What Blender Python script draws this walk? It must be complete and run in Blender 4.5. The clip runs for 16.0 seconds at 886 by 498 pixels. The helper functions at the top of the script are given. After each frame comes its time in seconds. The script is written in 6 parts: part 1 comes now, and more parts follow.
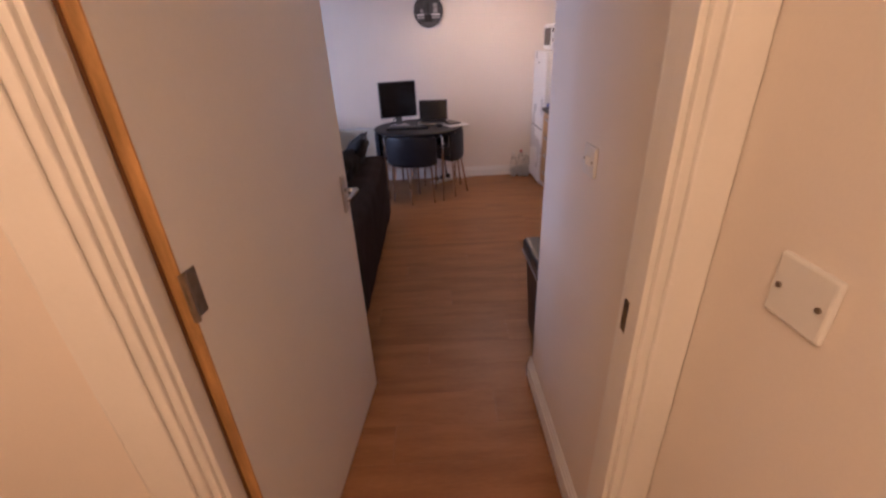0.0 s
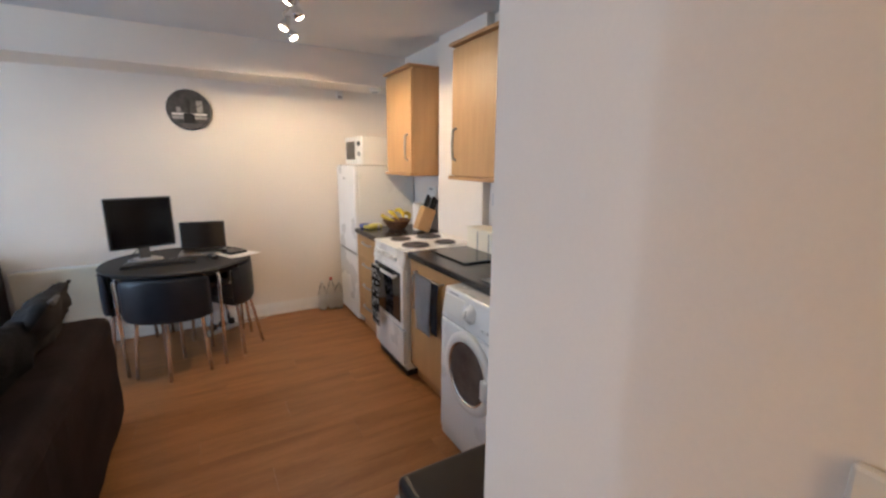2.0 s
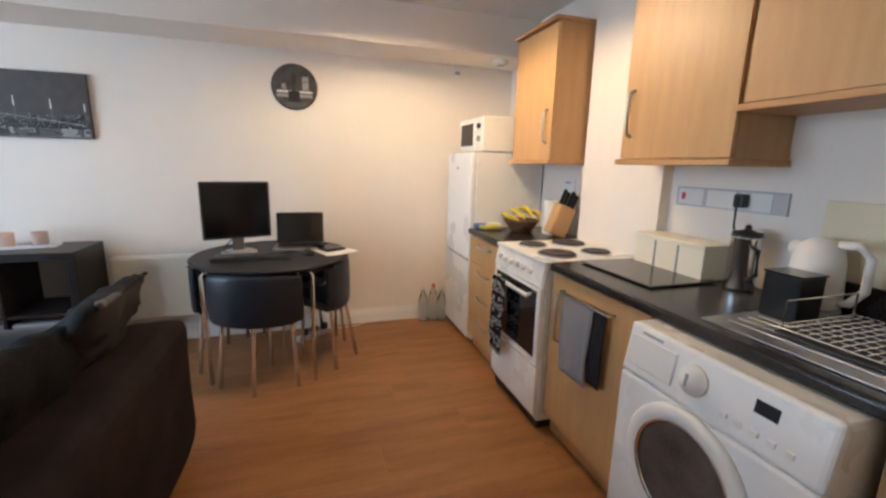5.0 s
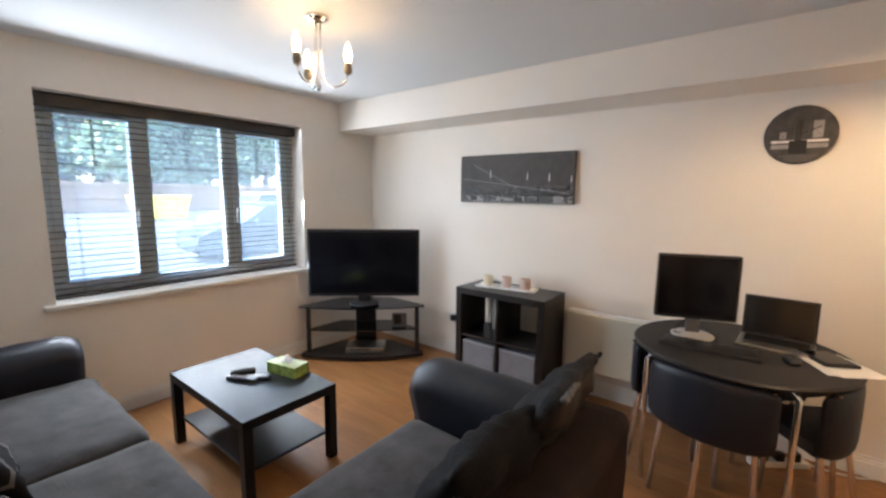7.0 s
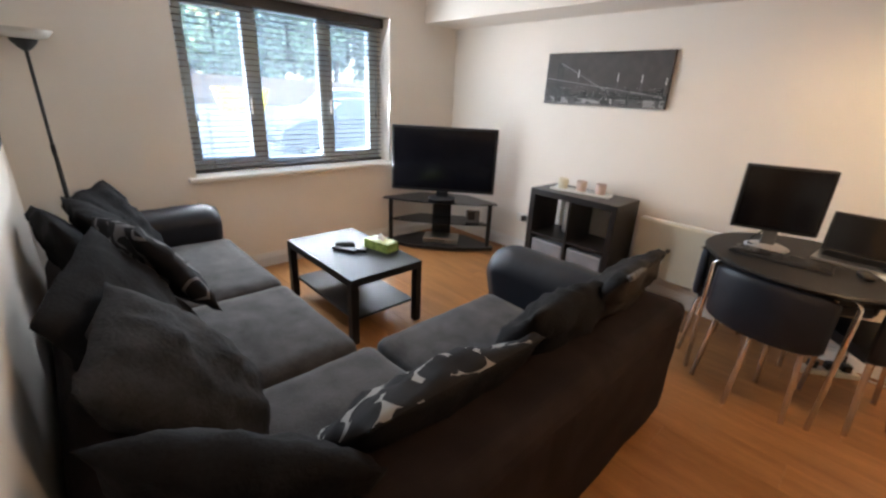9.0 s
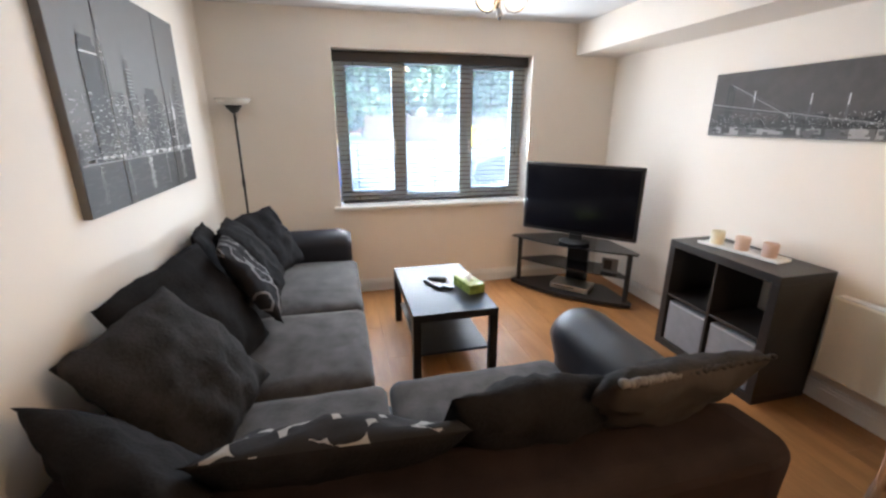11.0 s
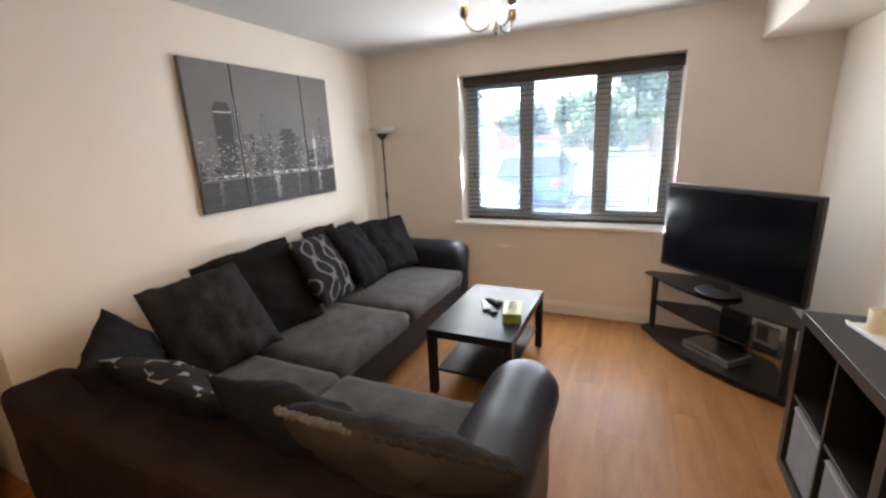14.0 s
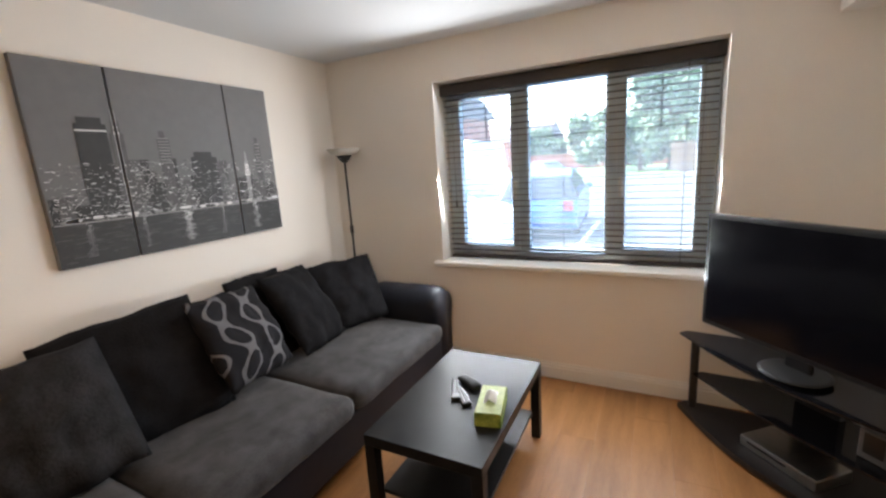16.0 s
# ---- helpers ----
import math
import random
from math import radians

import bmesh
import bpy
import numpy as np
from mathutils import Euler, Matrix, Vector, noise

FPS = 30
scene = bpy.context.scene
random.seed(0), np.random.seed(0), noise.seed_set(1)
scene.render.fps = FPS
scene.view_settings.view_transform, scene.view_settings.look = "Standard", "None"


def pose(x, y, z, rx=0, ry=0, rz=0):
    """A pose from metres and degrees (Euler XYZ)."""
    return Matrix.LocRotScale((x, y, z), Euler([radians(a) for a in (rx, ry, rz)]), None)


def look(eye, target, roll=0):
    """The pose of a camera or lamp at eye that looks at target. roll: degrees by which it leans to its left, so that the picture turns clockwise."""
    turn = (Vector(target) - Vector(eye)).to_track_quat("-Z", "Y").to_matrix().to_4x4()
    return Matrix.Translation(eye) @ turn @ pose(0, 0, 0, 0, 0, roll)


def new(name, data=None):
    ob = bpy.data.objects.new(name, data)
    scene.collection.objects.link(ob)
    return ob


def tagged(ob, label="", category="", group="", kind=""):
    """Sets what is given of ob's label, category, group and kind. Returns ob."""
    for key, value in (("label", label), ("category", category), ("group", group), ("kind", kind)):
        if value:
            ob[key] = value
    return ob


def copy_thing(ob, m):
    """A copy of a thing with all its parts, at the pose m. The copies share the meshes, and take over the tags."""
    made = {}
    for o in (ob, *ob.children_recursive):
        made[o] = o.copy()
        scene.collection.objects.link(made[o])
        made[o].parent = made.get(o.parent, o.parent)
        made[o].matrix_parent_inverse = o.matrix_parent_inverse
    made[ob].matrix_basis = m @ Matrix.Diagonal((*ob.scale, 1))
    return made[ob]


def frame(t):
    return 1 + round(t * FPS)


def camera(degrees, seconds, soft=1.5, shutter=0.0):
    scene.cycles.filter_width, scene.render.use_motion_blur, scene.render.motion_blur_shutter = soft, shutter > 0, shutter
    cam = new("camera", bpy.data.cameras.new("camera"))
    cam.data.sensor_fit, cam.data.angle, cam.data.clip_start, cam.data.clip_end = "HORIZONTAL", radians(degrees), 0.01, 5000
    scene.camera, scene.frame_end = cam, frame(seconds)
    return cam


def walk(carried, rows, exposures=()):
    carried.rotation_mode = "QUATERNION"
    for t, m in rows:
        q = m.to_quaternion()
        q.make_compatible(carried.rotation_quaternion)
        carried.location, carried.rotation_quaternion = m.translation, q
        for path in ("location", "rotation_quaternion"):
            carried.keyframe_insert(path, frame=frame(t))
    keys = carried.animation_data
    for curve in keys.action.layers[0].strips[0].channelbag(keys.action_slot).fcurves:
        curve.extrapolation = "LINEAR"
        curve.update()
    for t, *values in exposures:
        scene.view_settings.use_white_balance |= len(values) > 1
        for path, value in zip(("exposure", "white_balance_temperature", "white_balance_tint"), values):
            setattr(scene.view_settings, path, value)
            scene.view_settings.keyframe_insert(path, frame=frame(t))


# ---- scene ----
cam = camera(93.7, 16.0, 2.5)
PATH = [
    (0, (3.709, -5.315, 1.563), (3.722, -3.521, 0.68), -2.7),
    (0.5, (3.677, -5.091, 1.586), (3.748, -3.198, 0.943), -1.1),
    (1, (3.688, -4.8, 1.619), (3.997, -2.889, 1.117), 0.3),
    (1.5, (3.737, -4.47, 1.56), (4.426, -2.643, 1.123), 0.6),
    (2, (3.759, -4.211, 1.503), (4.728, -2.512, 1.087), 0.4),
    (2.5, (3.802, -3.975, 1.432), (4.767, -2.25, 1.129), -0.3),
    (3, (3.804, -3.848, 1.249), (4.772, -2.098, 0.972), 0.5),
    (3.2, (3.800, -3.825, 1.212), (4.778, -2.079, 0.936), 0.8),
    (5.3, (3.799, -3.377, 1.395), (4.207, -1.464, 0.981), 1.3),
    (5.5, (3.798, -3.314, 1.413), (4.05, -1.371, 1.007), 1.3),
    (6, (3.756, -3.16, 1.458), (3.492, -1.213, 1.084), 1.7),
    (6.5, (3.669, -3.134, 1.51), (2.855, -1.339, 1.174), 1.2),
    (7, (3.605, -3.172, 1.549), (2.387, -1.607, 1.286), 0.6),
    (7.5, (3.552, -3.35, 1.571), (2.017, -2.093, 1.311), 0.6),
    (8, (3.544, -3.448, 1.544), (1.887, -2.375, 1.226), 1.2),
    (8.5, (3.626, -3.465, 1.541), (2.03, -2.355, 1.069), 1.0),
    (9, (3.691, -3.445, 1.515), (2.338, -2.149, 0.815), 2.8),
    (9.5, (3.752, -3.402, 1.544), (2.425, -2.063, 0.877), 1.1),
    (10, (3.782, -3.267, 1.546), (2.21, -2.185, 0.948), 1.2),
    (10.2, (3.82, -3.164, 1.569), (2.149, -2.234, 0.983), 1.1),
    (12.3, (4.04, -1.748, 1.565), (2.143, -1.622, 0.947), 0.6),
    (12.5, (4.024, -1.618, 1.576), (2.126, -1.525, 0.951), 1.4),
    (13, (3.978, -1.312, 1.571), (2.096, -1.582, 0.949), 0.8),
    (13.5, (3.936, -1.148, 1.599), (2.14, -1.822, 1.033), -1.9),
    (14, (3.835, -1.151, 1.579), (2.081, -1.975, 1.083), -2.6),
    (14.5, (3.661, -1.21, 1.56), (1.879, -1.987, 1.088), -2.9),
    (15, (3.455, -1.24, 1.552), (1.651, -1.983, 1.115), -4.0),
    (15.5, (3.202, -1.227, 1.565), (1.437, -2.082, 1.173), -4.4),
    (16, (2.954, -1.2, 1.565), (1.213, -2.102, 1.17), -3.7),
]
walk(cam, [(t, look(eye, target, roll)) for t, eye, target, roll in PATH], [
    (0, 3.65, 5050, 30), (0.6, 3.8, 5150, 26), (1.0, 4.08, 5100, 17), (1.5, 4.08, 5050, 7), (3, 4.1, 5250, 5), (5.5, 4.25, 5300, 6), (8, 4.05, 6300, 10),
    (10, 4.5, 5950, 9), (12, 4.45, 6350, 11), (16, 4.05, 6500, 11)])

# ---- world, sun and exposure ----
world = bpy.data.worlds.new("overcast_sky")
scene.world = world
world.use_nodes = True
wn = world.node_tree.nodes
sky = wn.new("ShaderNodeTexSky")
sky.sky_type = "NISHITA"
sky.sun_disc = False
sky.sun_elevation, sky.sun_rotation = radians(50), radians(190)
sky.air_density, sky.dust_density, sky.ozone_density = 1.0, 3.0, 1.0
world.node_tree.links.new(sky.outputs[0], wn["Background"].inputs[0])
wn["Background"].inputs[1].default_value = 0.15
sun_data = bpy.data.lights.new("sun", "SUN")
sun_data.energy, sun_data.angle, sun_data.color = 1.0, radians(14), (1.0, 0.96, 0.9)
sun = new("sun", sun_data)
sun.matrix_world = look((-3, -18, 20), (0, -2, 0))


def lamp(name, place, watts, colour, radius=0.03, kind="POINT", target=None, spread=100):
    data = bpy.data.lights.new(name, kind)
    data.energy, data.color = watts, colour
    data.shadow_soft_size = radius
    if kind == "SPOT":
        data.spot_size, data.spot_blend = radians(spread), 0.35
    ob = new(name, data)
    ob.matrix_world = look(place, target) if target else pose(*place)
    return ob


for k in range(3):
    a = radians(-75 + 120 * k)
    lamp("chandelier_bulb_light", (1.72 + 0.152 * math.cos(a), -1.81 + 0.152 * math.sin(a), 2.245), 0.75, (1.0, 0.52, 0.18), 0.02)
lamp("kitchen_spot_light", (4.42, -1.30, 2.26), 2.2, (1.0, 0.64, 0.33), 0.03, "SPOT", (4.5, -1.4, 0.0), 172)
lamp("kitchen_spot_light", (4.30, -1.02, 2.26), 1.8, (1.0, 0.64, 0.33), 0.03, "SPOT", (4.3, -0.95, 0.0), 172)
lamp("kitchen_spot_light", (4.33, -1.55, 2.29), 0.35, (1.0, 0.60, 0.22), 0.03, "SPOT", (5.2, -2.25, 1.65), 60)
lamp("kitchen_spot_light", (4.27, -1.78, 2.29), 0.9, (1.0, 0.60, 0.22), 0.03, "SPOT", (5.1, -0.62, 1.25), 50)
lamp("hall_lamp_light", (3.4, -5.9, 2.2), 2.2, (1.0, 0.58, 0.23), 0.22)

# added skylight fill lamps, room side of the window opening: sill, head, both jambs
def sky_fill_strip(eye, target, width, height, watts):
    data = bpy.data.lights.new("window_fill_strip", "AREA")
    data.shape, data.size, data.size_y = "RECTANGLE", width, height
    data.energy, data.color = watts, (0.92, 0.965, 1.0)
    new("window_fill_strip", data).matrix_world = look(eye, target)


sky_fill_strip((0.188, -1.765, 0.8175), (3.0, -1.765, 1.1), 1.88, 0.018, 1.5)
sky_fill_strip((0.138, -1.765, 2.146), (3.0, -1.765, 0.5), 1.76, 0.006, 0.8)
sky_fill_strip((0.138, -2.656, 1.48), (3.0, -2.3, 1.0), 0.006, 1.26, 1.2)
sky_fill_strip((0.138, -0.874, 1.48), (3.0, -1.5, 1.0), 0.006, 1.26, 0.8)


# ---- materials ----
def mat(name, col, rough=0.5, metal=0.0, var=0.08, scale=6.0, bump=0.08, fine=90.0, col2=None, stretch=(1, 1, 1), coat=0.0,
        island=0.0, sheen=0.0, trans=0.0, ior=1.45, emit=0.0, spec=0.5):
    m = bpy.data.materials.new(name)
    m.use_nodes = True
    nt = m.node_tree
    n, l = nt.nodes, nt.links
    b = n["Principled BSDF"]
    tc = n.new("ShaderNodeTexCoord")
    mp = n.new("ShaderNodeMapping")
    mp.inputs["Scale"].default_value = stretch
    l.new(tc.outputs["Object"], mp.inputs[0])
    if island:
        oi, sh = n.new("ShaderNodeObjectInfo"), n.new("ShaderNodeVectorMath")
        sh.operation = "MULTIPLY_ADD"
        l.new(oi.outputs["Random"], sh.inputs[0])
        sh.inputs[1].default_value = (31.0, 57.0, 23.0)
        l.new(tc.outputs["Object"], sh.inputs[2])
        l.new(sh.outputs[0], mp.inputs[0])
    broad = n.new("ShaderNodeTexNoise")
    broad.inputs["Scale"].default_value, broad.inputs["Detail"].default_value = scale, 4.0
    small = n.new("ShaderNodeTexNoise")
    small.inputs["Scale"].default_value, small.inputs["Detail"].default_value = fine, 3.0
    l.new(mp.outputs[0], broad.inputs[0])
    l.new(mp.outputs[0], small.inputs[0])
    mix = n.new("ShaderNodeMath")
    mix.operation = "MULTIPLY_ADD"
    l.new(small.outputs[0], mix.inputs[0])
    mix.inputs[1].default_value = 0.35
    l.new(broad.outputs[0], mix.inputs[2])
    ramp = n.new("ShaderNodeValToRGB")
    lo = [c * (1 - var) for c in col]
    hi = list(col2) if col2 else [min(1, c * (1 + var)) for c in col]
    ramp.color_ramp.elements[0].position, ramp.color_ramp.elements[1].position = 0.45, 0.9
    ramp.color_ramp.elements[0].color, ramp.color_ramp.elements[1].color = (*lo, 1), (*hi, 1)
    l.new(mix.outputs[0], ramp.inputs[0])
    last = ramp.outputs[0]
    if island:
        info = n.new("ShaderNodeObjectInfo")
        hsv = n.new("ShaderNodeHueSaturation")
        mr = n.new("ShaderNodeMapRange")
        mr.inputs[3].default_value, mr.inputs[4].default_value = 1 - island, 1 + island
        l.new(info.outputs["Random"], mr.inputs[0])
        l.new(mr.outputs[0], hsv.inputs["Value"])
        l.new(last, hsv.inputs["Color"])
        last = hsv.outputs[0]
    l.new(last, b.inputs["Base Color"])
    rr = n.new("ShaderNodeMapRange")
    dr = 0.02 + 0.06 * rough
    rr.inputs[3].default_value, rr.inputs[4].default_value = max(0.02, rough - dr), min(1, rough + dr)
    l.new(broad.outputs[0], rr.inputs[0])
    l.new(rr.outputs[0], b.inputs["Roughness"])
    if bump:
        bp = n.new("ShaderNodeBump")
        bp.inputs["Strength"].default_value, bp.inputs["Distance"].default_value = bump, 0.004
        l.new(small.outputs[0], bp.inputs["Height"])
        l.new(bp.outputs[0], b.inputs["Normal"])
    b.inputs["Metallic"].default_value = metal
    b.inputs["Specular IOR Level"].default_value = spec
    b.inputs["Coat Weight"].default_value = coat
    b.inputs["Coat Roughness"].default_value = 0.12
    b.inputs["Sheen Weight"].default_value = sheen
    b.inputs["Transmission Weight"].default_value = trans
    b.inputs["IOR"].default_value = ior
    if emit:
        b.inputs["Emission Color"].default_value = (*col, 1)
        b.inputs["Emission Strength"].default_value = emit
    return m


WALL = mat("cream_wall_paint", (0.79, 0.73, 0.66), 0.72, var=0.03, scale=1.3, bump=0.05, fine=160)
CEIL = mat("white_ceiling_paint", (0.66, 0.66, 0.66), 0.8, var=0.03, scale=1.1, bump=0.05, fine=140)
TRIM = mat("white_gloss_trim", (0.80, 0.78, 0.74), 0.35, var=0.03, scale=3, bump=0.02)
DOORP = mat("painted_door", (0.74, 0.71, 0.66), 0.4, var=0.03, scale=2, bump=0.03)
# timber edge colour, with the hall's warm glow painted in
WOODEDGE = mat("glow_tinted_edge_wood", (0.50, 0.28, 0.085), 0.5, var=0.3, scale=9, stretch=(8, 8, 1))
PLANK = mat("oak_laminate", (0.275, 0.124, 0.042), 0.42, spec=0.38, var=0.16, scale=2.2, bump=0.02, fine=26, stretch=(1.0, 6, 6), island=0.05,
            col2=(0.36, 0.168, 0.060))
JOINT = mat("laminate_joint", (0.20, 0.09, 0.032), 0.5)
# white plastic, with the sky's blue cast put into its colour
UPVC = mat("sky_tinted_white_upvc", (0.62, 0.70, 0.75), 0.3, var=0.02, bump=0.0)
BLIND = mat("dark_blind_wood", (0.028, 0.022, 0.020), 0.45, var=0.2, scale=12, stretch=(6, 1, 6))
CORD = mat("blind_cord", (0.05, 0.05, 0.05), 0.8)
SUEDE = mat("brown_black_suede", (0.021, 0.0150, 0.0148), 0.85, var=0.35, scale=7, bump=0.3, fine=260, spec=0.12)
LEATHER = mat("dark_blue_black_leatherette", (0.017, 0.019, 0.027), 0.40, var=0.15, scale=14, bump=0.12, fine=220, spec=0.35)
SEATCORD = mat("charcoal_chenille", (0.050, 0.0480, 0.0505), 0.85, var=0.45, scale=9, bump=0.6, fine=130, sheen=0.15, spec=0.2)
PILLOW = mat("black_pillow_cloth", (0.0125, 0.0120, 0.0135), 0.88, var=0.35, scale=8, bump=0.8, fine=85, spec=0.12)
PILLOWG = mat("charcoal_pillow_cloth", (0.024, 0.023, 0.0245), 0.88, var=0.4, scale=9, bump=0.9, fine=75, spec=0.15)
BLACKASH = mat("black_brown_veneer", (0.012, 0.010, 0.010), 0.34, var=0.3, scale=8, bump=0.02, fine=60, stretch=(1, 12, 12))
TABLETOP = mat("black_stain_lacquer", (0.013, 0.0135, 0.015), 0.36, var=0.2, scale=10, bump=0.0, spec=0.26)
BLACKP = mat("black_plastic", (0.012, 0.012, 0.013), 0.3, var=0.1, bump=0.02)
MATTBLACK = mat("matt_black_plastic", (0.015, 0.015, 0.016), 0.6, var=0.15, bump=0.05)
SCREEN = mat("dark_screen", (0.004, 0.004, 0.006), 0.13, var=0.1, bump=0.0)
CHROME = mat("chrome", (0.75, 0.75, 0.75), 0.12, metal=1.0, var=0.04, bump=0.0)
BRIGHTCHROME = mat("bright_chrome", (0.90, 0.90, 0.91), 0.18, metal=0.9, var=0.03, bump=0.0)
STEEL = mat("brushed_steel", (0.52, 0.51, 0.49), 0.3, metal=1.0, var=0.08, scale=20, bump=0.03)
BRASS = mat("tarnished_hinge", (0.30, 0.25, 0.19), 0.4, metal=1.0, var=0.2, scale=40)
BGLASS = mat("smoked_black_glass", (0.008, 0.008, 0.010), 0.06, var=0.05, bump=0.0)
WHITEG = mat("white_enamel", (0.78, 0.78, 0.77), 0.28, var=0.02, scale=3, bump=0.0)
WHITEP = mat("white_plastic", (0.74, 0.73, 0.70), 0.4, var=0.03, bump=0.01)
CREAM = mat("cream_enamel", (0.76, 0.71, 0.58), 0.4, var=0.03, scale=3, bump=0.02)
GREYP = mat("grey_plastic", (0.32, 0.32, 0.33), 0.45, var=0.06)
BEECH = mat("beech_veneer", (0.50, 0.30, 0.125), 0.42, var=0.05, scale=3, bump=0.02, fine=40, stretch=(9, 9, 1), col2=(0.54, 0.335, 0.145))
BEECHEDGE = mat("beech_edging", (0.48, 0.27, 0.11), 0.45, var=0.15, scale=4, stretch=(10, 1, 10))
WORKTOP = mat("black_stone_laminate", (0.022, 0.020, 0.020), 0.25, var=0.5, scale=120, bump=0.02, fine=300)
FABRICG = mat("grey_box_fabric", (0.20, 0.20, 0.22), 0.9, var=0.1, scale=12, bump=0.25, fine=400)
GLASS = mat("clear_glass", (0.95, 0.97, 0.97), 0.02, var=0.0, bump=0.0, trans=1.0)
WINGLASS = mat("tinted_window_glass", (0.82, 0.93, 0.95), 0.02, var=0.0, bump=0.0, trans=1.0)
# pale translucent share mixed into the panes imitates glare and haze over the view
veil_nodes, veil_links = WINGLASS.node_tree.nodes, WINGLASS.node_tree.links
glare_veil, veil_mix = veil_nodes.new("ShaderNodeBsdfTranslucent"), veil_nodes.new("ShaderNodeMixShader")
glare_veil.inputs["Color"].default_value = (0.86, 0.96, 1.0, 1)
veil_mix.inputs[0].default_value = 0.05
veil_links.new(veil_nodes["Principled BSDF"].outputs[0], veil_mix.inputs[1])
veil_links.new(glare_veil.outputs[0], veil_mix.inputs[2])
veil_links.new(veil_mix.outputs[0], veil_nodes["Material Output"].inputs[0])
BULB = mat("lit_candle_bulb", (1.0, 0.62, 0.25), 0.3, var=0.0, bump=0.0, emit=3.0)
SPOTBULB = mat("lit_spot_bulb", (1.0, 0.72, 0.40), 0.3, var=0.0, bump=0.0, emit=2.0)
BLACKMETAL = mat("black_painted_metal", (0.015, 0.014, 0.014), 0.4, var=0.1)


# ---- building helpers ----
def thing(name, at=(0, 0, 0), turn=0, label="", category="", group="", kind=""):
    ob = new(name)
    ob.matrix_basis = pose(*at, 0, 0, turn)
    return tagged(ob, label, category, group, kind)


def part(name, bm, material, parent=None, label="", smooth=False):
    me = bpy.data.meshes.new(name)
    if smooth:
        for f in bm.faces:
            f.smooth = True
    bm.to_mesh(me)
    bm.free()
    for m in material if isinstance(material, (list, tuple)) else (material,):
        me.materials.append(m)
    ob = new(name, me)
    if parent:
        ob.parent = parent
    if label:
        ob["label"] = label
    return ob


def box(x0, x1, y0, y1, z0, z1, bev=0.0, seg=2, bm=None):
    own = bmesh.new()
    bmesh.ops.create_cube(own, size=1)
    for v in own.verts:
        v.co = Vector(((x0 + x1) / 2 + v.co.x * (x1 - x0), (y0 + y1) / 2 + v.co.y * (y1 - y0), (z0 + z1) / 2 + v.co.z * (z1 - z0)))
    if bev:
        bmesh.ops.bevel(own, geom=own.edges[:], offset=min(bev, 0.49 * min(abs(x1 - x0), abs(y1 - y0), abs(z1 - z0))), segments=seg,
                        profile=0.5, affect="EDGES")
    return own if bm is None else join(bm, own)


def join(bm, other):
    me = bpy.data.meshes.new("tmp")
    other.to_mesh(me)
    other.free()
    bm.from_mesh(me)
    bpy.data.meshes.remove(me)
    return bm


def moved(bm, m):
    bmesh.ops.transform(bm, matrix=m, verts=bm.verts[:])
    return bm


def cyl(r, z0, z1, r2=None, seg=24, at=(0, 0), bev=0.0):
    bm = bmesh.new()
    bmesh.ops.create_cone(bm, cap_ends=True, segments=seg, radius1=r, radius2=r if r2 is None else r2, depth=z1 - z0)
    moved(bm, Matrix.Translation((at[0], at[1], (z0 + z1) / 2)))
    if bev:
        bmesh.ops.bevel(bm, geom=[e for e in bm.edges if len(e.link_faces) == 2 and e.calc_face_angle(0) > 0.6], offset=bev, segments=2, affect="EDGES")
    return bm


def tube(points, r, seg=10, closed=False):
    """A round bar along a line of points."""
    bm = bmesh.new()
    pts = [Vector(p) for p in points]
    rings = []
    up = Vector((0.13, 0.31, 0.94))
    for i, p in enumerate(pts):
        a, b = pts[max(i - 1, 0)], pts[min(i + 1, len(pts) - 1)]
        d = (b - a).normalized()
        s = d.cross(up).normalized()
        t = s.cross(d)
        rr = r[i] if isinstance(r, (list, tuple)) else r
        rings.append([bm.verts.new(p + rr * (math.cos(k * math.tau / seg) * s + math.sin(k * math.tau / seg) * t)) for k in range(seg)])
    for u, w in zip(rings, rings[1:]):
        for k in range(seg):
            bm.faces.new((u[k], u[(k + 1) % seg], w[(k + 1) % seg], w[k]))
    bm.faces.new(rings[0][::-1])
    bm.faces.new(rings[-1])
    bmesh.ops.recalc_face_normals(bm, faces=bm.faces[:])
    return bm


def lathe(profile, seg=28, at=(0, 0, 0), ring=False):
    """A turned shape from (radius, height) steps; a ring closes on itself and stays open in the middle."""
    bm = bmesh.new()
    rings = []
    for r, z in profile:
        rings.append([bm.verts.new((at[0] + r * math.cos(k * math.tau / seg), at[1] + r * math.sin(k * math.tau / seg), at[2] + z)) for k in range(seg)])
    for u, w in zip(rings, rings[1:] + (rings[:1] if ring else [])):
        for k in range(seg):
            bm.faces.new((u[k], u[(k + 1) % seg], w[(k + 1) % seg], w[k]))
    if not ring:
        bm.faces.new(rings[0][::-1])
        bm.faces.new(rings[-1])
    bmesh.ops.recalc_face_normals(bm, faces=bm.faces[:])
    return bm


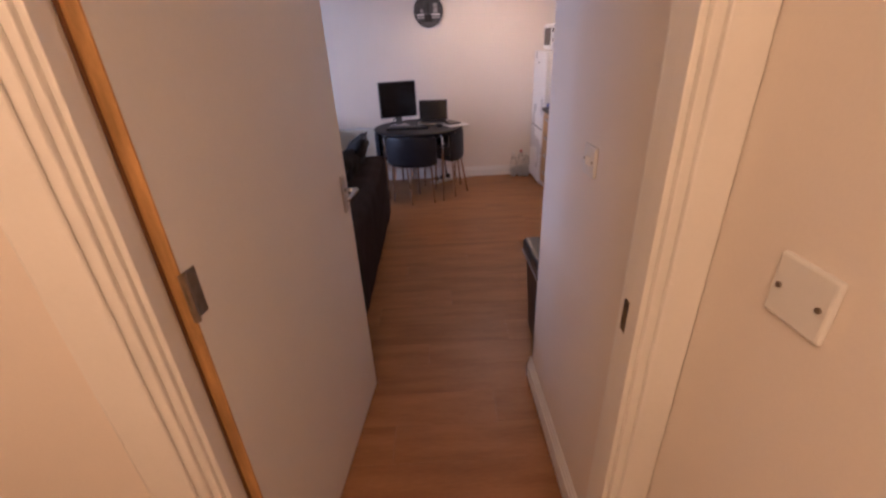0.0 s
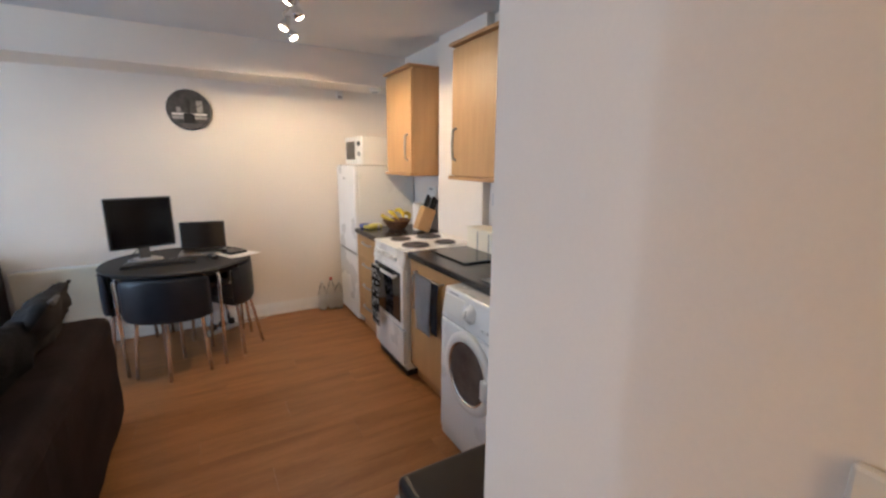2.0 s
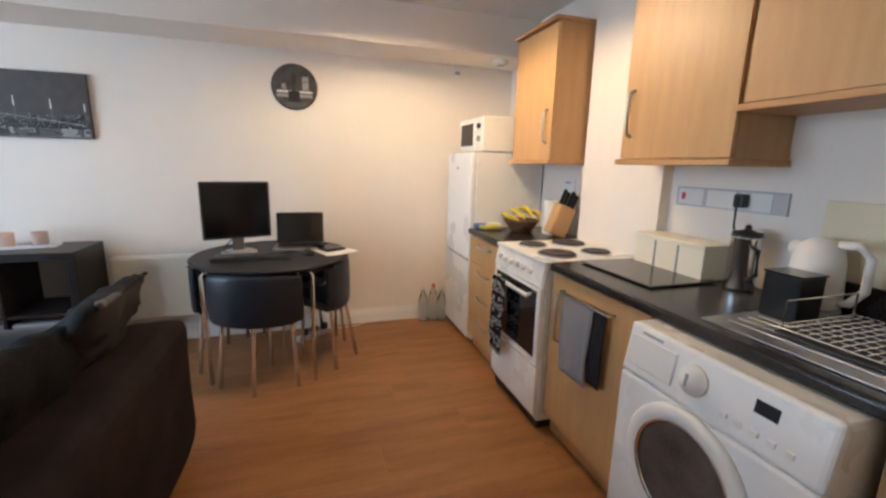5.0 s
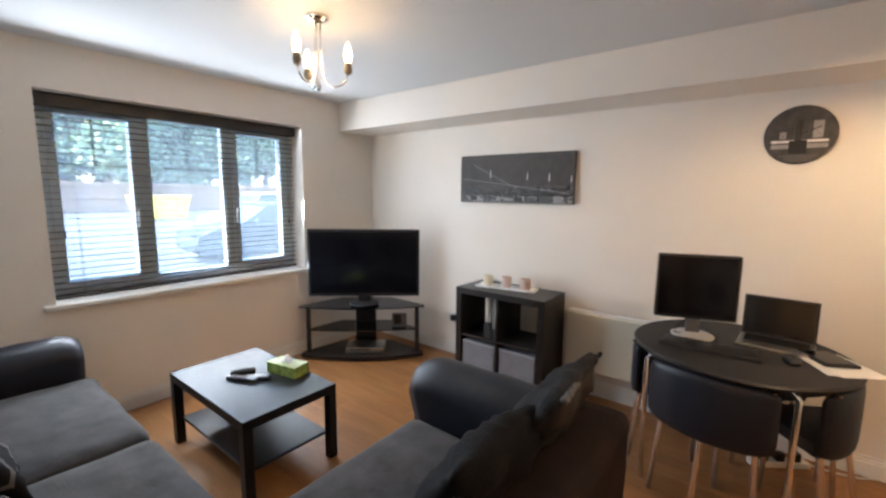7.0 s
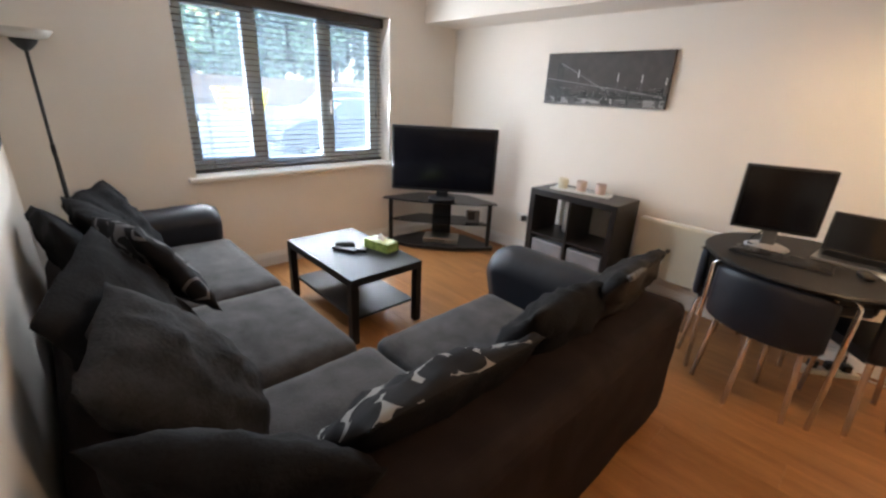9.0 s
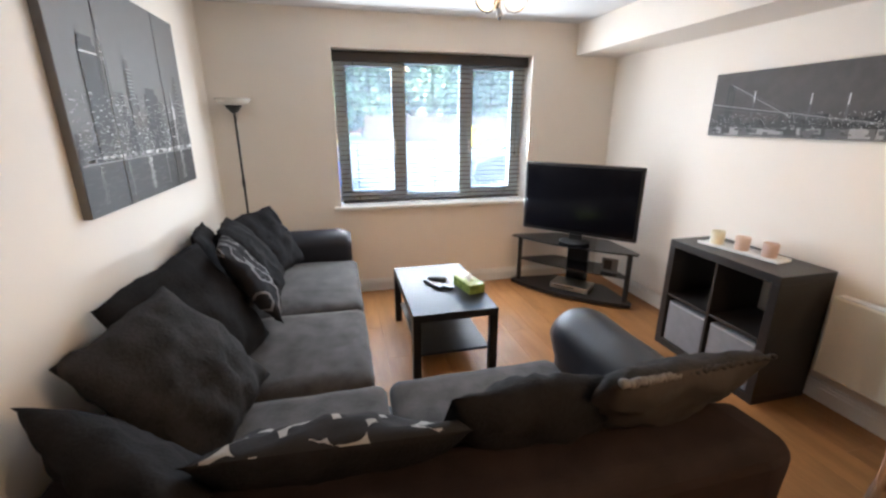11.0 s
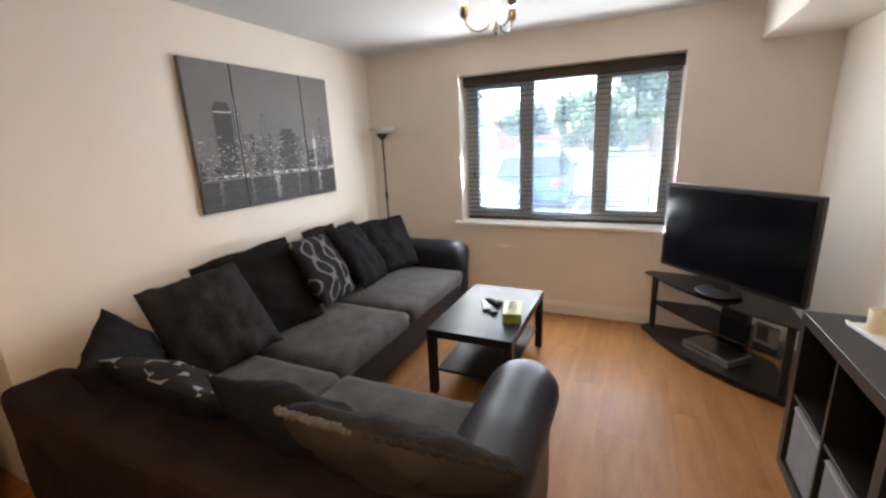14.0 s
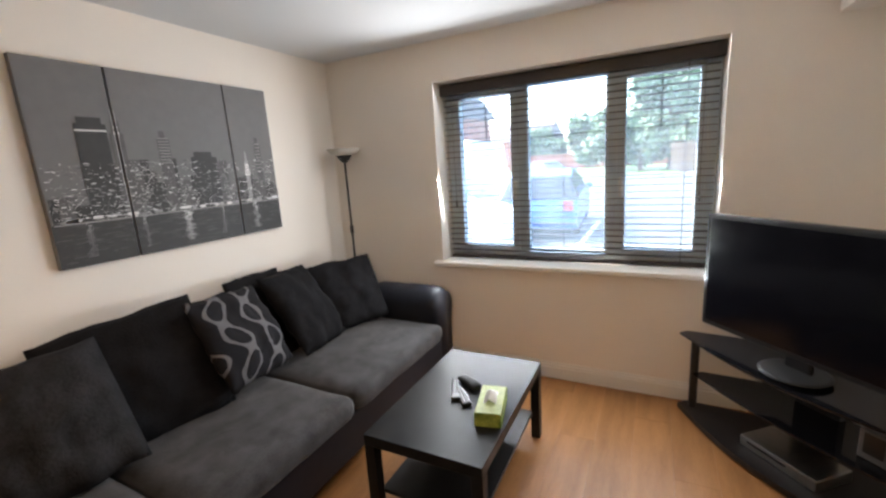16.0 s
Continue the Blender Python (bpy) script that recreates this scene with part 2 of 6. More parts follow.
def padded(x0, x1, y0, y1, z0, z1, puff=0.02, round_=0.04, n=14, seed=0, wrinkle=0.004):
    """A soft upholstery block: rounded edges, a domed top and slight waviness."""
    bm = bmesh.new()
    bmesh.ops.create_cube(bm, size=2)
    bmesh.ops.subdivide_edges(bm, edges=bm.edges[:], cuts=n, use_grid_fill=True)
    hx, hy, hz = (x1 - x0) / 2, (y1 - y0) / 2, (z1 - z0) / 2
    c = Vector(((x0 + x1) / 2, (y0 + y1) / 2, (z0 + z1) / 2))
    r = min(round_, hx * 0.98, hy * 0.98, hz * 0.98)
    for v in bm.verts:
        u = v.co.copy()
        p = Vector((u.x * hx, u.y * hy, u.z * hz))
        core = Vector((max(-hx + r, min(hx - r, p.x)), max(-hy + r, min(hy - r, p.y)), max(-hz + r, min(hz - r, p.z))))
        d = p - core
        if d.length > 1e-6:
            p = core + d.normalized() * r
        dome = (1 - u.x ** 2) * (1 - u.y ** 2)
        p.z += puff * dome * (1 if u.z > 0 else -0.2)
        w = noise.noise(Vector((p.x * 7 + seed, p.y * 7, p.z * 7 + seed * 1.7)))
        p += wrinkle * w * (d.normalized() if d.length > 1e-6 else Vector((0, 0, 1)))
        v.co = c + p
    return bm


def pillow_mesh(w, h, t, seed=0, n=22):
    """A scatter cushion standing in the xz plane, with pinched corners and creases."""
    bm = bmesh.new()
    grid = {}
    for side in (-1, 1):
        for i in range(n + 1):
            for j in range(n + 1):
                u, v = 2 * i / n - 1, 2 * j / n - 1
                rim = i in (0, n) or j in (0, n)
                if rim and side == 1:
                    grid[side, i, j] = grid[-1, i, j]
                    continue
                e = (1 - abs(u) ** 2.4) * (1 - abs(v) ** 2.4)
                pinch_u = 1 - 0.07 * (1 - v * v)
                pinch_v = 1 - 0.07 * (1 - u * u)
                thick = t / 2 * max(e, 0) ** 0.55
                cr = 0.026 * noise.noise(Vector((u * 2.3 + seed, v * 2.3 - seed, side * 1.3 + seed))) + 0.014 * noise.noise(
                    Vector((u * 6 + seed, v * 6 - seed, side + seed)))
                grid[side, i, j] = bm.verts.new((u * w / 2 * pinch_v, side * thick + (0 if rim else cr), v * h / 2 * pinch_u + cr * 0.5))
    for side in (-1, 1):
        for i in range(n):
            for j in range(n):
                q = [grid[side, i, j], grid[side, i + 1, j], grid[side, i + 1, j + 1], grid[side, i, j + 1]]
                bm.faces.new(q if side == -1 else q[::-1])
    return bm


def structure(name, bm, material, label, category):
    return tagged(part(name, bm, material), label, category, kind="structure")


# ---- the large structure ----
H = 2.43
structure("wall_north", box(-0.16, 5.64, 0, 0.15, 0, H), WALL, "smooth cream painted wall behind the dining table", "wall")
w = box(-0.20, 0.14, -3.78, -2.66, 0, H)
box(-0.20, 0.14, -0.87, 0, 0, H, bm=w)
box(-0.20, 0.14, -2.66, -0.87, 0, 0.82, bm=w)
box(-0.20, 0.14, -2.66, -0.87, 2.15, H, bm=w)
structure("wall_west", w, WALL, "cream painted wall with a wide window opening", "wall")
structure("wall_south", box(0.14, 3.15, -3.78, -3.63, 0, H), WALL, "cream painted wall behind the corner sofa", "wall")
structure("wall_passage_west", box(3.03, 3.15, -4.62, -3.78, 0, H), WALL, "cream painted wall behind the open door", "wall")
structure("wall_passage_east", box(4.145, 4.265, -4.62, -3.69, 0, H), WALL, "cream painted wall of the entry passage", "wall")
structure("wall_kitchen_end", box(4.265, 5.64, -3.81, -3.69, 0, H), WALL, "cream painted wall closing the kitchen end", "wall")
structure("wall_east", box(5.49, 5.64, -3.81, 0, 0, H), WALL, "white painted wall behind the kitchen units", "wall")
structure("wall_boxing", box(5.43, 5.49, -1.83, -1.20, 0, H), WALL, "shallow white boxed-out strip of kitchen wall", "wall")
w = box(2.6, 3.17, -4.72, -4.62, 0, H)
box(4.10, 4.25, -4.72, -4.62, 0, H, bm=w)
box(3.17, 4.10, -4.72, -4.62, 2.05, H, bm=w)
structure("wall_door", w, WALL, "cream wall around the flat's living room doorway", "wall")
structure("wall_hall_east", box(4.15, 4.27, -6.6, -4.72, 0, H), WALL, "cream painted hall wall with a light switch", "wall")
structure("wall_hall_west", box(2.6, 2.72, -6.6, -4.72, 0, H), WALL, "cream painted hall wall", "wall")
structure("wall_hall_back", box(2.6, 4.27, -6.72, -6.6, 0, H), WALL, "cream painted wall at the hall's far end", "wall")
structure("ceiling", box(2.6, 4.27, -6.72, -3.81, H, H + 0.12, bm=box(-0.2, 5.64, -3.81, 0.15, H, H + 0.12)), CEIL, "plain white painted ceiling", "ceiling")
structure("ceiling_beam", box(0.14, 5.49, -0.44, 0, 2.16, H - 0.003), WALL, "boxed ceiling beam painted like the wall", "beam")
structure("floor", box(2.6, 4.27, -6.72, -3.81, -0.12, -0.006, bm=box(-0.2, 5.64, -3.81, 0.15, -0.12, -0.006)), JOINT, "oak laminate floor of long boards", "floor")
structure("window_sill", box(0.02, 0.185, -2.72, -0.81, 0.80, 0.835, 0.008), TRIM, "white painted window board under the blind", "window sill")


def skirting(name, x0, x1, y0, y1, face):
    """A moulded skirting board; face tells which way it looks."""
    bm = box(x0, x1, y0, y1, 0, 0.085, 0.002)
    dx, dy = face
    box(x0 - (0.006 if dx > 0 else 0) * 0 + (0 if dx >= 0 else 0.005), x1 - (0.005 if dx > 0 else 0), y0 + (0 if dy >= 0 else 0.005), y1 - (0.005 if dy > 0 else 0),
        0.085, 0.104, 0.004, bm=bm)
    box(x0 + (0 if dx >= 0 else 0.01), x1 - (0.01 if dx > 0 else 0), y0 + (0 if dy >= 0 else 0.01), y1 - (0.01 if dy > 0 else 0), 0.104, 0.122, 0.004, bm=bm)
    return structure(name, bm, TRIM, "white moulded skirting board along the wall", "skirting board")


skirting("baseboard_north", 0.16, 5.49, -0.02, 0, (0, -1))
skirting("baseboard_west", 0.14, 0.16, -3.63, -0.02, (1, 0))
skirting("baseboard_south", 0.16, 3.15, -3.63, -3.61, (0, 1))
skirting("baseboard_passage", 4.125, 4.145, -4.60, -3.67, (-1, 0))
skirting("baseboard_kitchen_end", 4.145, 4.9, -3.69, -3.67, (0, 1))
skirting("baseboard_hall", 4.13, 4.15, -6.6, -4.75, (-1, 0))

# window: frame, three lights and glazing bars
win = thing("window_1", (-0.10, -1.765, 0.835), 0, "wide white plastic window of three lights", "window", kind="structure")
WY, WZ = 0.89, 1.31
fr = box(-0.035, 0.035, -WY, WY, 0, 0.06, 0.004)
box(-0.035, 0.035, -WY, WY, WZ - 0.06, WZ, 0.004, bm=fr)
for y0, y1 in ((-WY, -WY + 0.055), (WY - 0.055, WY), (-0.335, -0.275), (0.275, 0.335)):
    box(-0.035, 0.035, y0, y1, 0.06, WZ - 0.06, 0.004, bm=fr)
part("window_frame", fr, UPVC, win)
for y0, y1, opener in ((-0.835, -0.335, 1), (-0.275, 0.275, 0), (0.335, 0.835, 1)):
    e = 0.05 if opener else 0.015
    sash = box(-0.03, 0.045 if opener else 0.03, y0, y1, 0.062, 0.062 + e, 0.004)
    box(-0.03, 0.045 if opener else 0.03, y0, y1, WZ - 0.062 - e, WZ - 0.062, 0.004, bm=sash)
    box(-0.03, 0.045 if opener else 0.03, y0, y0 + e, 0.062 + e, WZ - 0.062 - e, 0.004, bm=sash)
    box(-0.03, 0.045 if opener else 0.03, y1 - e, y1, 0.062 + e, WZ - 0.062 - e, 0.004, bm=sash)
    so = part("sash", sash, UPVC, win)
    pane = part("pane", box(-0.012, -0.004, y0 + e, y1 - e, 0.062 + e, WZ - 0.062 - e), WINGLASS, so)
    pane.visible_shadow = False
    c = (y0 + y1) / 2
    bar = box(-0.003, 0.003, c - 0.004, c + 0.004, WZ - 0.42, WZ - 0.1)
    box(-0.003, 0.0028, y0 + e, y1 - e, WZ - 0.428, WZ - 0.42, bm=bar)
    part("glazing_bar", bar, CORD, so)
    if opener:
        yy = y1 - 0.025 if y0 < 0 else y0 + 0.025
        part("handle", box(0.045, 0.075, yy - 0.012, yy + 0.012, 0.45, 0.58, 0.006), WHITEP, so)

# venetian blind
blind = thing("venetian_blind", (-0.005, -1.765, 0.84), 0, "dark wooden venetian blind, lowered with the slats open", "blind")
part("valance", box(-0.03, 0.042, -0.893, 0.893, 1.225, 1.305, 0.004), BLIND, blind, "dark stained valance board")
part("bottom_rail", box(-0.027, 0.027, -0.875, 0.875, 0.0, 0.022, 0.006), BLIND, blind)
slat_src = box(-0.025, 0.025, -0.875, 0.875, -0.0014, 0.0014)
slat_me = bpy.data.meshes.new("slat")
slat_src.to_mesh(slat_me)
slat_src.free()
slat_me.materials.append(BLIND)
for i in range(28):
    s = new("slat", slat_me)
    s.parent = blind
    s.matrix_basis = pose(0, 0, 0.06 + i * 0.042, 0, -1 + 1.0 * math.sin(i * 1.7), 0)
for y in (-0.72, 0.0, 0.72):
    for x in (-0.026, 0.026):
        part("ladder_cord", tube([(x, y, 0.02), (x, y, 1.24)], 0.0012, 5), CORD, blind)
for y, z in ((-0.80, 0.45), (0.80, 0.47)):
    part("pull_cord", tube([(0.04, y, z), (0.04, y, 1.23)], 0.0012, 5), CORD, blind)
    part("cord_toggle", cyl(0.007, z - 0.05, z, 0.004, 10, (0.04, y)), BLACKP, blind)

# door frame and door leaf
fr = box(3.17, 3.20, -4.72, -4.62, 0, 2.02, 0.002)
box(4.07, 4.10, -4.72, -4.62, 0, 2.02, 0.002, bm=fr)
box(3.17, 4.10, -4.72, -4.62, 2.02, 2.05, 0.002, bm=fr)
box(3.20, 3.212, -4.71, -4.67, 0, 2.008, 0.002, bm=fr)
box(4.058, 4.07, -4.71, -4.67, 0, 2.008, 0.002, bm=fr)
structure("door_frame", fr, TRIM, "white gloss door lining with stops", "door frame")
for nm, x0, x1 in (("architrave_west", 3.06, 3.185), ("architrave_east", 4.085, 4.148)):
    bm = box(x0, x1, -4.732, -4.72, 0, 2.1, 0.003)
    if nm == "architrave_west":
        box(x0 + 0.012, x1 - 0.02, -4.742, -4.732, 0, 2.09, 0.005, bm=bm)
    structure(nm, bm, TRIM, "white moulded architrave beside the doorway", "architrave")
structure("architrave_inside", box(4.072, 4.14, -4.62, -4.605, 0, 2.1, 0.004), TRIM, "white architrave inside the passage", "architrave")
structure("latch_plate", box(4.066, 4.0705, -4.66, -4.635, 1.03, 1.10, 0.001), BRASS, "small tarnished strike plate", "strike plate")

door = thing("door_1", (3.212, -4.64, 0.008), -6.7, "white painted flush door standing open", "door", kind="structure")
part("leaf", box(-0.022, 0.022, 0.0, 0.965, 0, 1.99, 0.002), DOORP, door)
part("lipping", box(-0.0205, 0.0225, -0.004, 0.0, 0, 1.989), WOODEDGE, door, "bare brown timber lipping with the hall's amber glow in its colour")
# dark strip added for the shade in the hinge gap
part("gap_shade_strip", box(-0.0215, -0.006, -0.009, -0.004, 0, 1.985), JOINT, door, "dark strip imitating the shaded hinge gap")
for z in (0.25, 1.10, 1.78):
    hg = part("hinge", tube([(0.028, -0.006, z), (0.028, -0.006, z + 0.1)], 0.007, 10), BRASS, door, "tarnished metal hinge")
    part("hinge_plate", box(0.022, 0.0245, 0.0, 0.035, z, z + 0.1, 0.001), BRASS, hg)
plate = part("handle_plate", box(0.022, 0.03, 0.885, 0.925, 0.97, 1.12, 0.004), STEEL, door, "brushed metal backplate")
part("lever", join(tube([(0.03, 0.905, 1.06), (0.075, 0.905, 1.06)], 0.009, 12), tube([(0.075, 0.908, 1.06), (0.076, 0.87, 1.06), (0.072, 0.80, 1.058)], [0.01, 0.009, 0.008], 12)),
     CHROME, plate, "chrome lever handle", True)


def switch(at, turn, gangs, label):
    t = thing("light_switch", at, turn, label, "light switch")
    part("faceplate", box(-0.043 * (1.6 if gangs > 2 else 1), 0.043 * (1.6 if gangs > 2 else 1), -0.010, 0, -0.043, 0.043, 0.004), WHITEP, t)
    for i in range(gangs):
        x = (i - (gangs - 1) / 2) * 0.022
        part("rocker", box(x - 0.006, x + 0.006, -0.0155, -0.010, -0.013, 0.013, 0.002), TRIM, t)
    for x in (-0.03 * (1.6 if gangs > 2 else 1), 0.03 * (1.6 if gangs > 2 else 1)):
        part("screw", moved(cyl(0.004, 0, 0.002, seg=10), pose(x, -0.010, 0, 90)), BRASS, t)
    return t


switch((4.145, -4.175, 1.255), -90, 2, "white two-gang light switch in the entry passage")
switch((4.15, -4.90, 1.27), -90, 0, "white blanking plate with brass screws in the hall")

# ---- living area ----
# corner sofa
sofa = thing("corner_sofa", (0, 0, 0), 0, "black and charcoal fabric corner sofa with leatherette arms", "sofa")
part("base_long", box(0.36, 3.02, -3.48, -2.60, 0.05, 0.30, 0.02, 3), LEATHER, sofa)
part("base_return", box(2.29, 3.02, -2.60, -1.62, 0.05, 0.30, 0.02, 3), LEATHER, sofa)
part("back_long", padded(0.42, 3.02, -3.60, -3.42, 0.06, 0.53, 0.01, 0.07, 16, 3), SUEDE, sofa)
part("back_return", padded(2.97, 3.245, -3.56, -1.38, 0.05, 0.665, 0.012, 0.07, 18, 5, 0.008), SUEDE, sofa, "dark brown suede outer back")
for x0, x1, y0, y1, s in ((0.385, 1.405, -3.34, -2.56, 1), (1.415, 2.255, -3.34, -2.56, 2), (2.265, 3.0, -3.34, -2.515, 3), (2.255, 3.0, -2.505, -1.66, 4)):
    part("seat_cushion", padded(x0, x1, y0, y1, 0.285, 0.42, 0.022, 0.055, 16, s, 0.006), SEATCORD, sofa, "soft charcoal chenille seat cushion", True)


def scroll_arm(length, w, h):
    """A sofa arm along +x with a rolled top."""
    bm = bmesh.new()
    n = 12
    prof = [(-w * 0.36, 0.05), (-w * 0.38, h * 0.55)] + [(-w * 0.02 - w * 0.52 * math.cos(a) , h - w * 0.5 + w * 0.5 * math.sin(a)) for a in
            [math.pi * k / n for k in range(n + 1)]] + [(w * 0.36, h * 0.55), (w * 0.36, 0.05)]
    rings = []
    m = 14
    for i in range(m + 1):
        u = i / m
        e = min(u, 1 - u) * m
        sh = 1.0 if e >= 2 else (0.88 if e < 0.5 else (0.96 if e < 1.5 else 1.0))
        cz = h * 0.5
        rings.append([bm.verts.new((u * length, y * sh, cz + (z - cz) * (sh if z > cz else 1) + 0.006 * noise.noise(Vector((u * 5, y * 9, z * 7))))) for y, z in prof])
    for a, b in zip(rings, rings[1:]):
        for k in range(len(prof) - 1):
            bm.faces.new((a[k], b[k], b[k + 1], a[k + 1]))
    bm.faces.new(rings[0])
    bm.faces.new(rings[-1][::-1])
    bmesh.ops.recalc_face_normals(bm, faces=bm.faces[:])
    return bm


part("arm", moved(scroll_arm(0.80, 0.285, 0.69), pose(2.21, -1.52, 0)), LEATHER, sofa, "rolled dark blue-black leatherette arm", True)
part("arm", moved(scroll_arm(0.66, 0.26, 0.665), pose(0.275, -3.26, 0, 0, 0, 90)), LEATHER, sofa, "rolled dark blue-black leatherette arm", True)
for x, y in ((0.45, -2.68), (0.45, -3.4), (2.9, -3.4), (3.1, -1.5), (2.4, -1.5), (2.35, -2.7)):
    part("foot", cyl(0.025, 0, 0.06, 0.03, 14, (x, y)), BLACKP, sofa)


def print_cloth(name, rings, scale, pale=(0.12, 0.115, 0.12)):
    """Pale shapes on dark cloth: rings, or a pale ground left between dark ovals."""
    m = mat(name, (0.02, 0.019, 0.021), 0.88, var=0.2, scale=9, bump=0.3, fine=320, spec=0.15)
    n, l = m.node_tree.nodes, m.node_tree.links
    b = n["Principled BSDF"]
    dark = b.inputs["Base Color"].links[0].from_socket
    tc, mp, vo = n.new("ShaderNodeTexCoord"), n.new("ShaderNodeMapping"), n.new("ShaderNodeTexVoronoi")
    mp.inputs["Scale"].default_value = scale
    mp.inputs["Rotation"].default_value = (0, radians(25), 0)
    vo.inputs["Scale"].default_value = 1.0
    vo.inputs["Randomness"].default_value = 0.4
    l.new(tc.outputs["Object"], mp.inputs[0])
    l.new(mp.outputs[0], vo.inputs["Vector"])
    ramp = n.new("ShaderNodeValToRGB")
    ramp.color_ramp.interpolation = "CONSTANT"
    stops = ((0.0, 0), (0.26, 1), (0.46, 0)) if rings else ((0.0, 0), (0.60, 1), (0.95, 1))
    while len(ramp.color_ramp.elements) < len(stops):
        ramp.color_ramp.elements.new(0.5)
    for e, (p, v) in zip(ramp.color_ramp.elements, stops):
        e.position, e.color = p, (v, v, v, 1)
    l.new(vo.outputs["Distance"], ramp.inputs[0])
    mx = n.new("ShaderNodeMix")
    mx.data_type = "RGBA"
    l.new(ramp.outputs[0], mx.inputs["Factor"])
    l.new(dark, mx.inputs["A"])
    mx.inputs["B"].default_value = (*pale, 1)
    l.new(mx.outputs["Result"], b.inputs["Base Color"])
    return m


def chain_cloth(name):
    """Wavy pale chains of linked loops running up black cloth."""
    m = mat(name, (0.014, 0.013, 0.015), 0.88, var=0.2, scale=9, bump=0.3, fine=320, spec=0.15)
    n, l = m.node_tree.nodes, m.node_tree.links
    b = n["Principled BSDF"]
    dark = b.inputs["Base Color"].links[0].from_socket

    def op(kind, *args):
        node = n.new("ShaderNodeMath")
        node.operation = kind
        for k, a in enumerate(args):
            if isinstance(a, (int, float)):
                node.inputs[k].default_value = a
            else:
                l.new(a, node.inputs[k])
        return node.outputs[0]

    tc, sp = n.new("ShaderNodeTexCoord"), n.new("ShaderNodeSeparateXYZ")
    l.new(tc.outputs["Object"], sp.inputs[0])
    x, z = sp.outputs[0], sp.outputs[2]
    wave = op("MULTIPLY", op("SINE", op("MULTIPLY", z, 15.5)), 0.20)
    u = op("ADD", op("MULTIPLY", x, 5.0), wave)
    cell = op("FLOOR", u)
    fu = op("SUBTRACT", op("FRACT", u), 0.5)
    v = op("ADD", op("MULTIPLY", z, 6.0), op("MULTIPLY", cell, 0.47))
    fv = op("SUBTRACT", op("FRACT", v), 0.5)
    swell = op("ADD", 0.27, op("MULTIPLY", op("COSINE", op("MULTIPLY", fv, 6.283)), 0.10))
    band = op("LESS_THAN", op("ABSOLUTE", fu), swell)
    eu, ev = op("DIVIDE", fu, 0.25), op("DIVIDE", fv, 0.36)
    hole = op("GREATER_THAN", op("ADD", op("MULTIPLY", eu, eu), op("MULTIPLY", ev, ev)), 1.0)
    mx = n.new("ShaderNodeMix")
    mx.data_type = "RGBA"
    l.new(op("MULTIPLY", band, hole), mx.inputs["Factor"])
    l.new(dark, mx.inputs["A"])
    mx.inputs["B"].default_value = (0.13, 0.125, 0.13, 1)
    l.new(mx.outputs["Result"], b.inputs["Base Color"])
    return m


def pillow(at, w, h, t, lean, turn, material, label, seed, roll=0, back=None):
    ob = part("scatter_cushion", pillow_mesh(w, h, t, seed), material, None, "", True)
    if back:
        ob.data.materials.append(back)
        for p in ob.data.polygons:
            if p.index < len(ob.data.polygons) // 2:
                p.material_index = 1
    ob.matrix_basis = pose(*at, 0, 0, turn) @ pose(0, 0, 0, lean, 0, 0) @ pose(0, 0, 0, 0, roll, 0)
    return tagged(ob, label, "cushion", "cushions on the sofa")


def corner_pillow(tl, tr, br, t, material, label, seed):
    """A scatter cushion hung between its two top corners and a bottom one, as seen from its front."""
    tl, tr, br = Vector(tl), Vector(tr), Vector(br)
    across, up = tr - tl, tr - br
    w, h = across.length, up.length
    ax = across.normalized()
    az = (up - ax * up.dot(ax)).normalized()
    ay = az.cross(ax)
    c = (tl + br) / 2
    ob = part("scatter_cushion", pillow_mesh(w, h, t, seed), material, None, "", True)
    ob.matrix_basis = Matrix(((ax.x, ay.x, az.x, c.x), (ax.y, ay.y, az.y, c.y), (ax.z, ay.z, az.z, c.z), (0, 0, 0, 1)))
    return tagged(ob, label, "cushion", "cushions on the sofa")


LOOPS = chain_cloth("loop_print_cloth")
OVALS = print_cloth("oval_print_cloth", False, (9.5, 0.3, 12.0), (0.30, 0.29, 0.28))
BEIGE = mat("brown_grey_cushion_back", (0.040, 0.0345, 0.032), 0.88, var=0.25, scale=8, bump=0.35, fine=320, spec=0.15)
corner_pillow((0.83, -3.45, 0.90), (0.365, -3.238, 0.912), (0.43, -2.99, 0.47), 0.17, PILLOW, "black fabric scatter cushion leaning on the arm", 1)
corner_pillow((1.42, -3.50, 0.955), (0.95, -3.565, 0.93), (0.97, -3.40, 0.47), 0.15, PILLOW, "black fabric cushion behind the printed one", 11)
corner_pillow((1.21, -3.41, 0.93), (0.78, -3.455, 0.931), (0.84, -3.13, 0.46), 0.18, PILLOW, "black fabric scatter cushion against the sofa back", 2)
corner_pillow((1.764, -3.27, 0.963), (1.29, -3.37, 0.925), (1.36, -3.10, 0.50), 0.14, LOOPS, "black scatter cushion with a pale grey loop print", 3)
corner_pillow((2.297, -3.575, 0.91), (1.69, -3.383, 0.99), (1.73, -3.10, 0.45), 0.20, PILLOW, "large black fabric cushion against the sofa back", 4)
corner_pillow((2.65, -3.52, 0.87), (2.12, -3.40, 0.92), (2.168, -3.03, 0.47), 0.22, PILLOWG, "large charcoal ribbed cushion on the sofa", 5)
corner_pillow((3.13, -3.08, 0.77), (2.78, -3.56, 0.86), (2.60, -3.42, 0.48), 0.20, PILLOW, "black fabric cushion in the sofa's corner", 6)
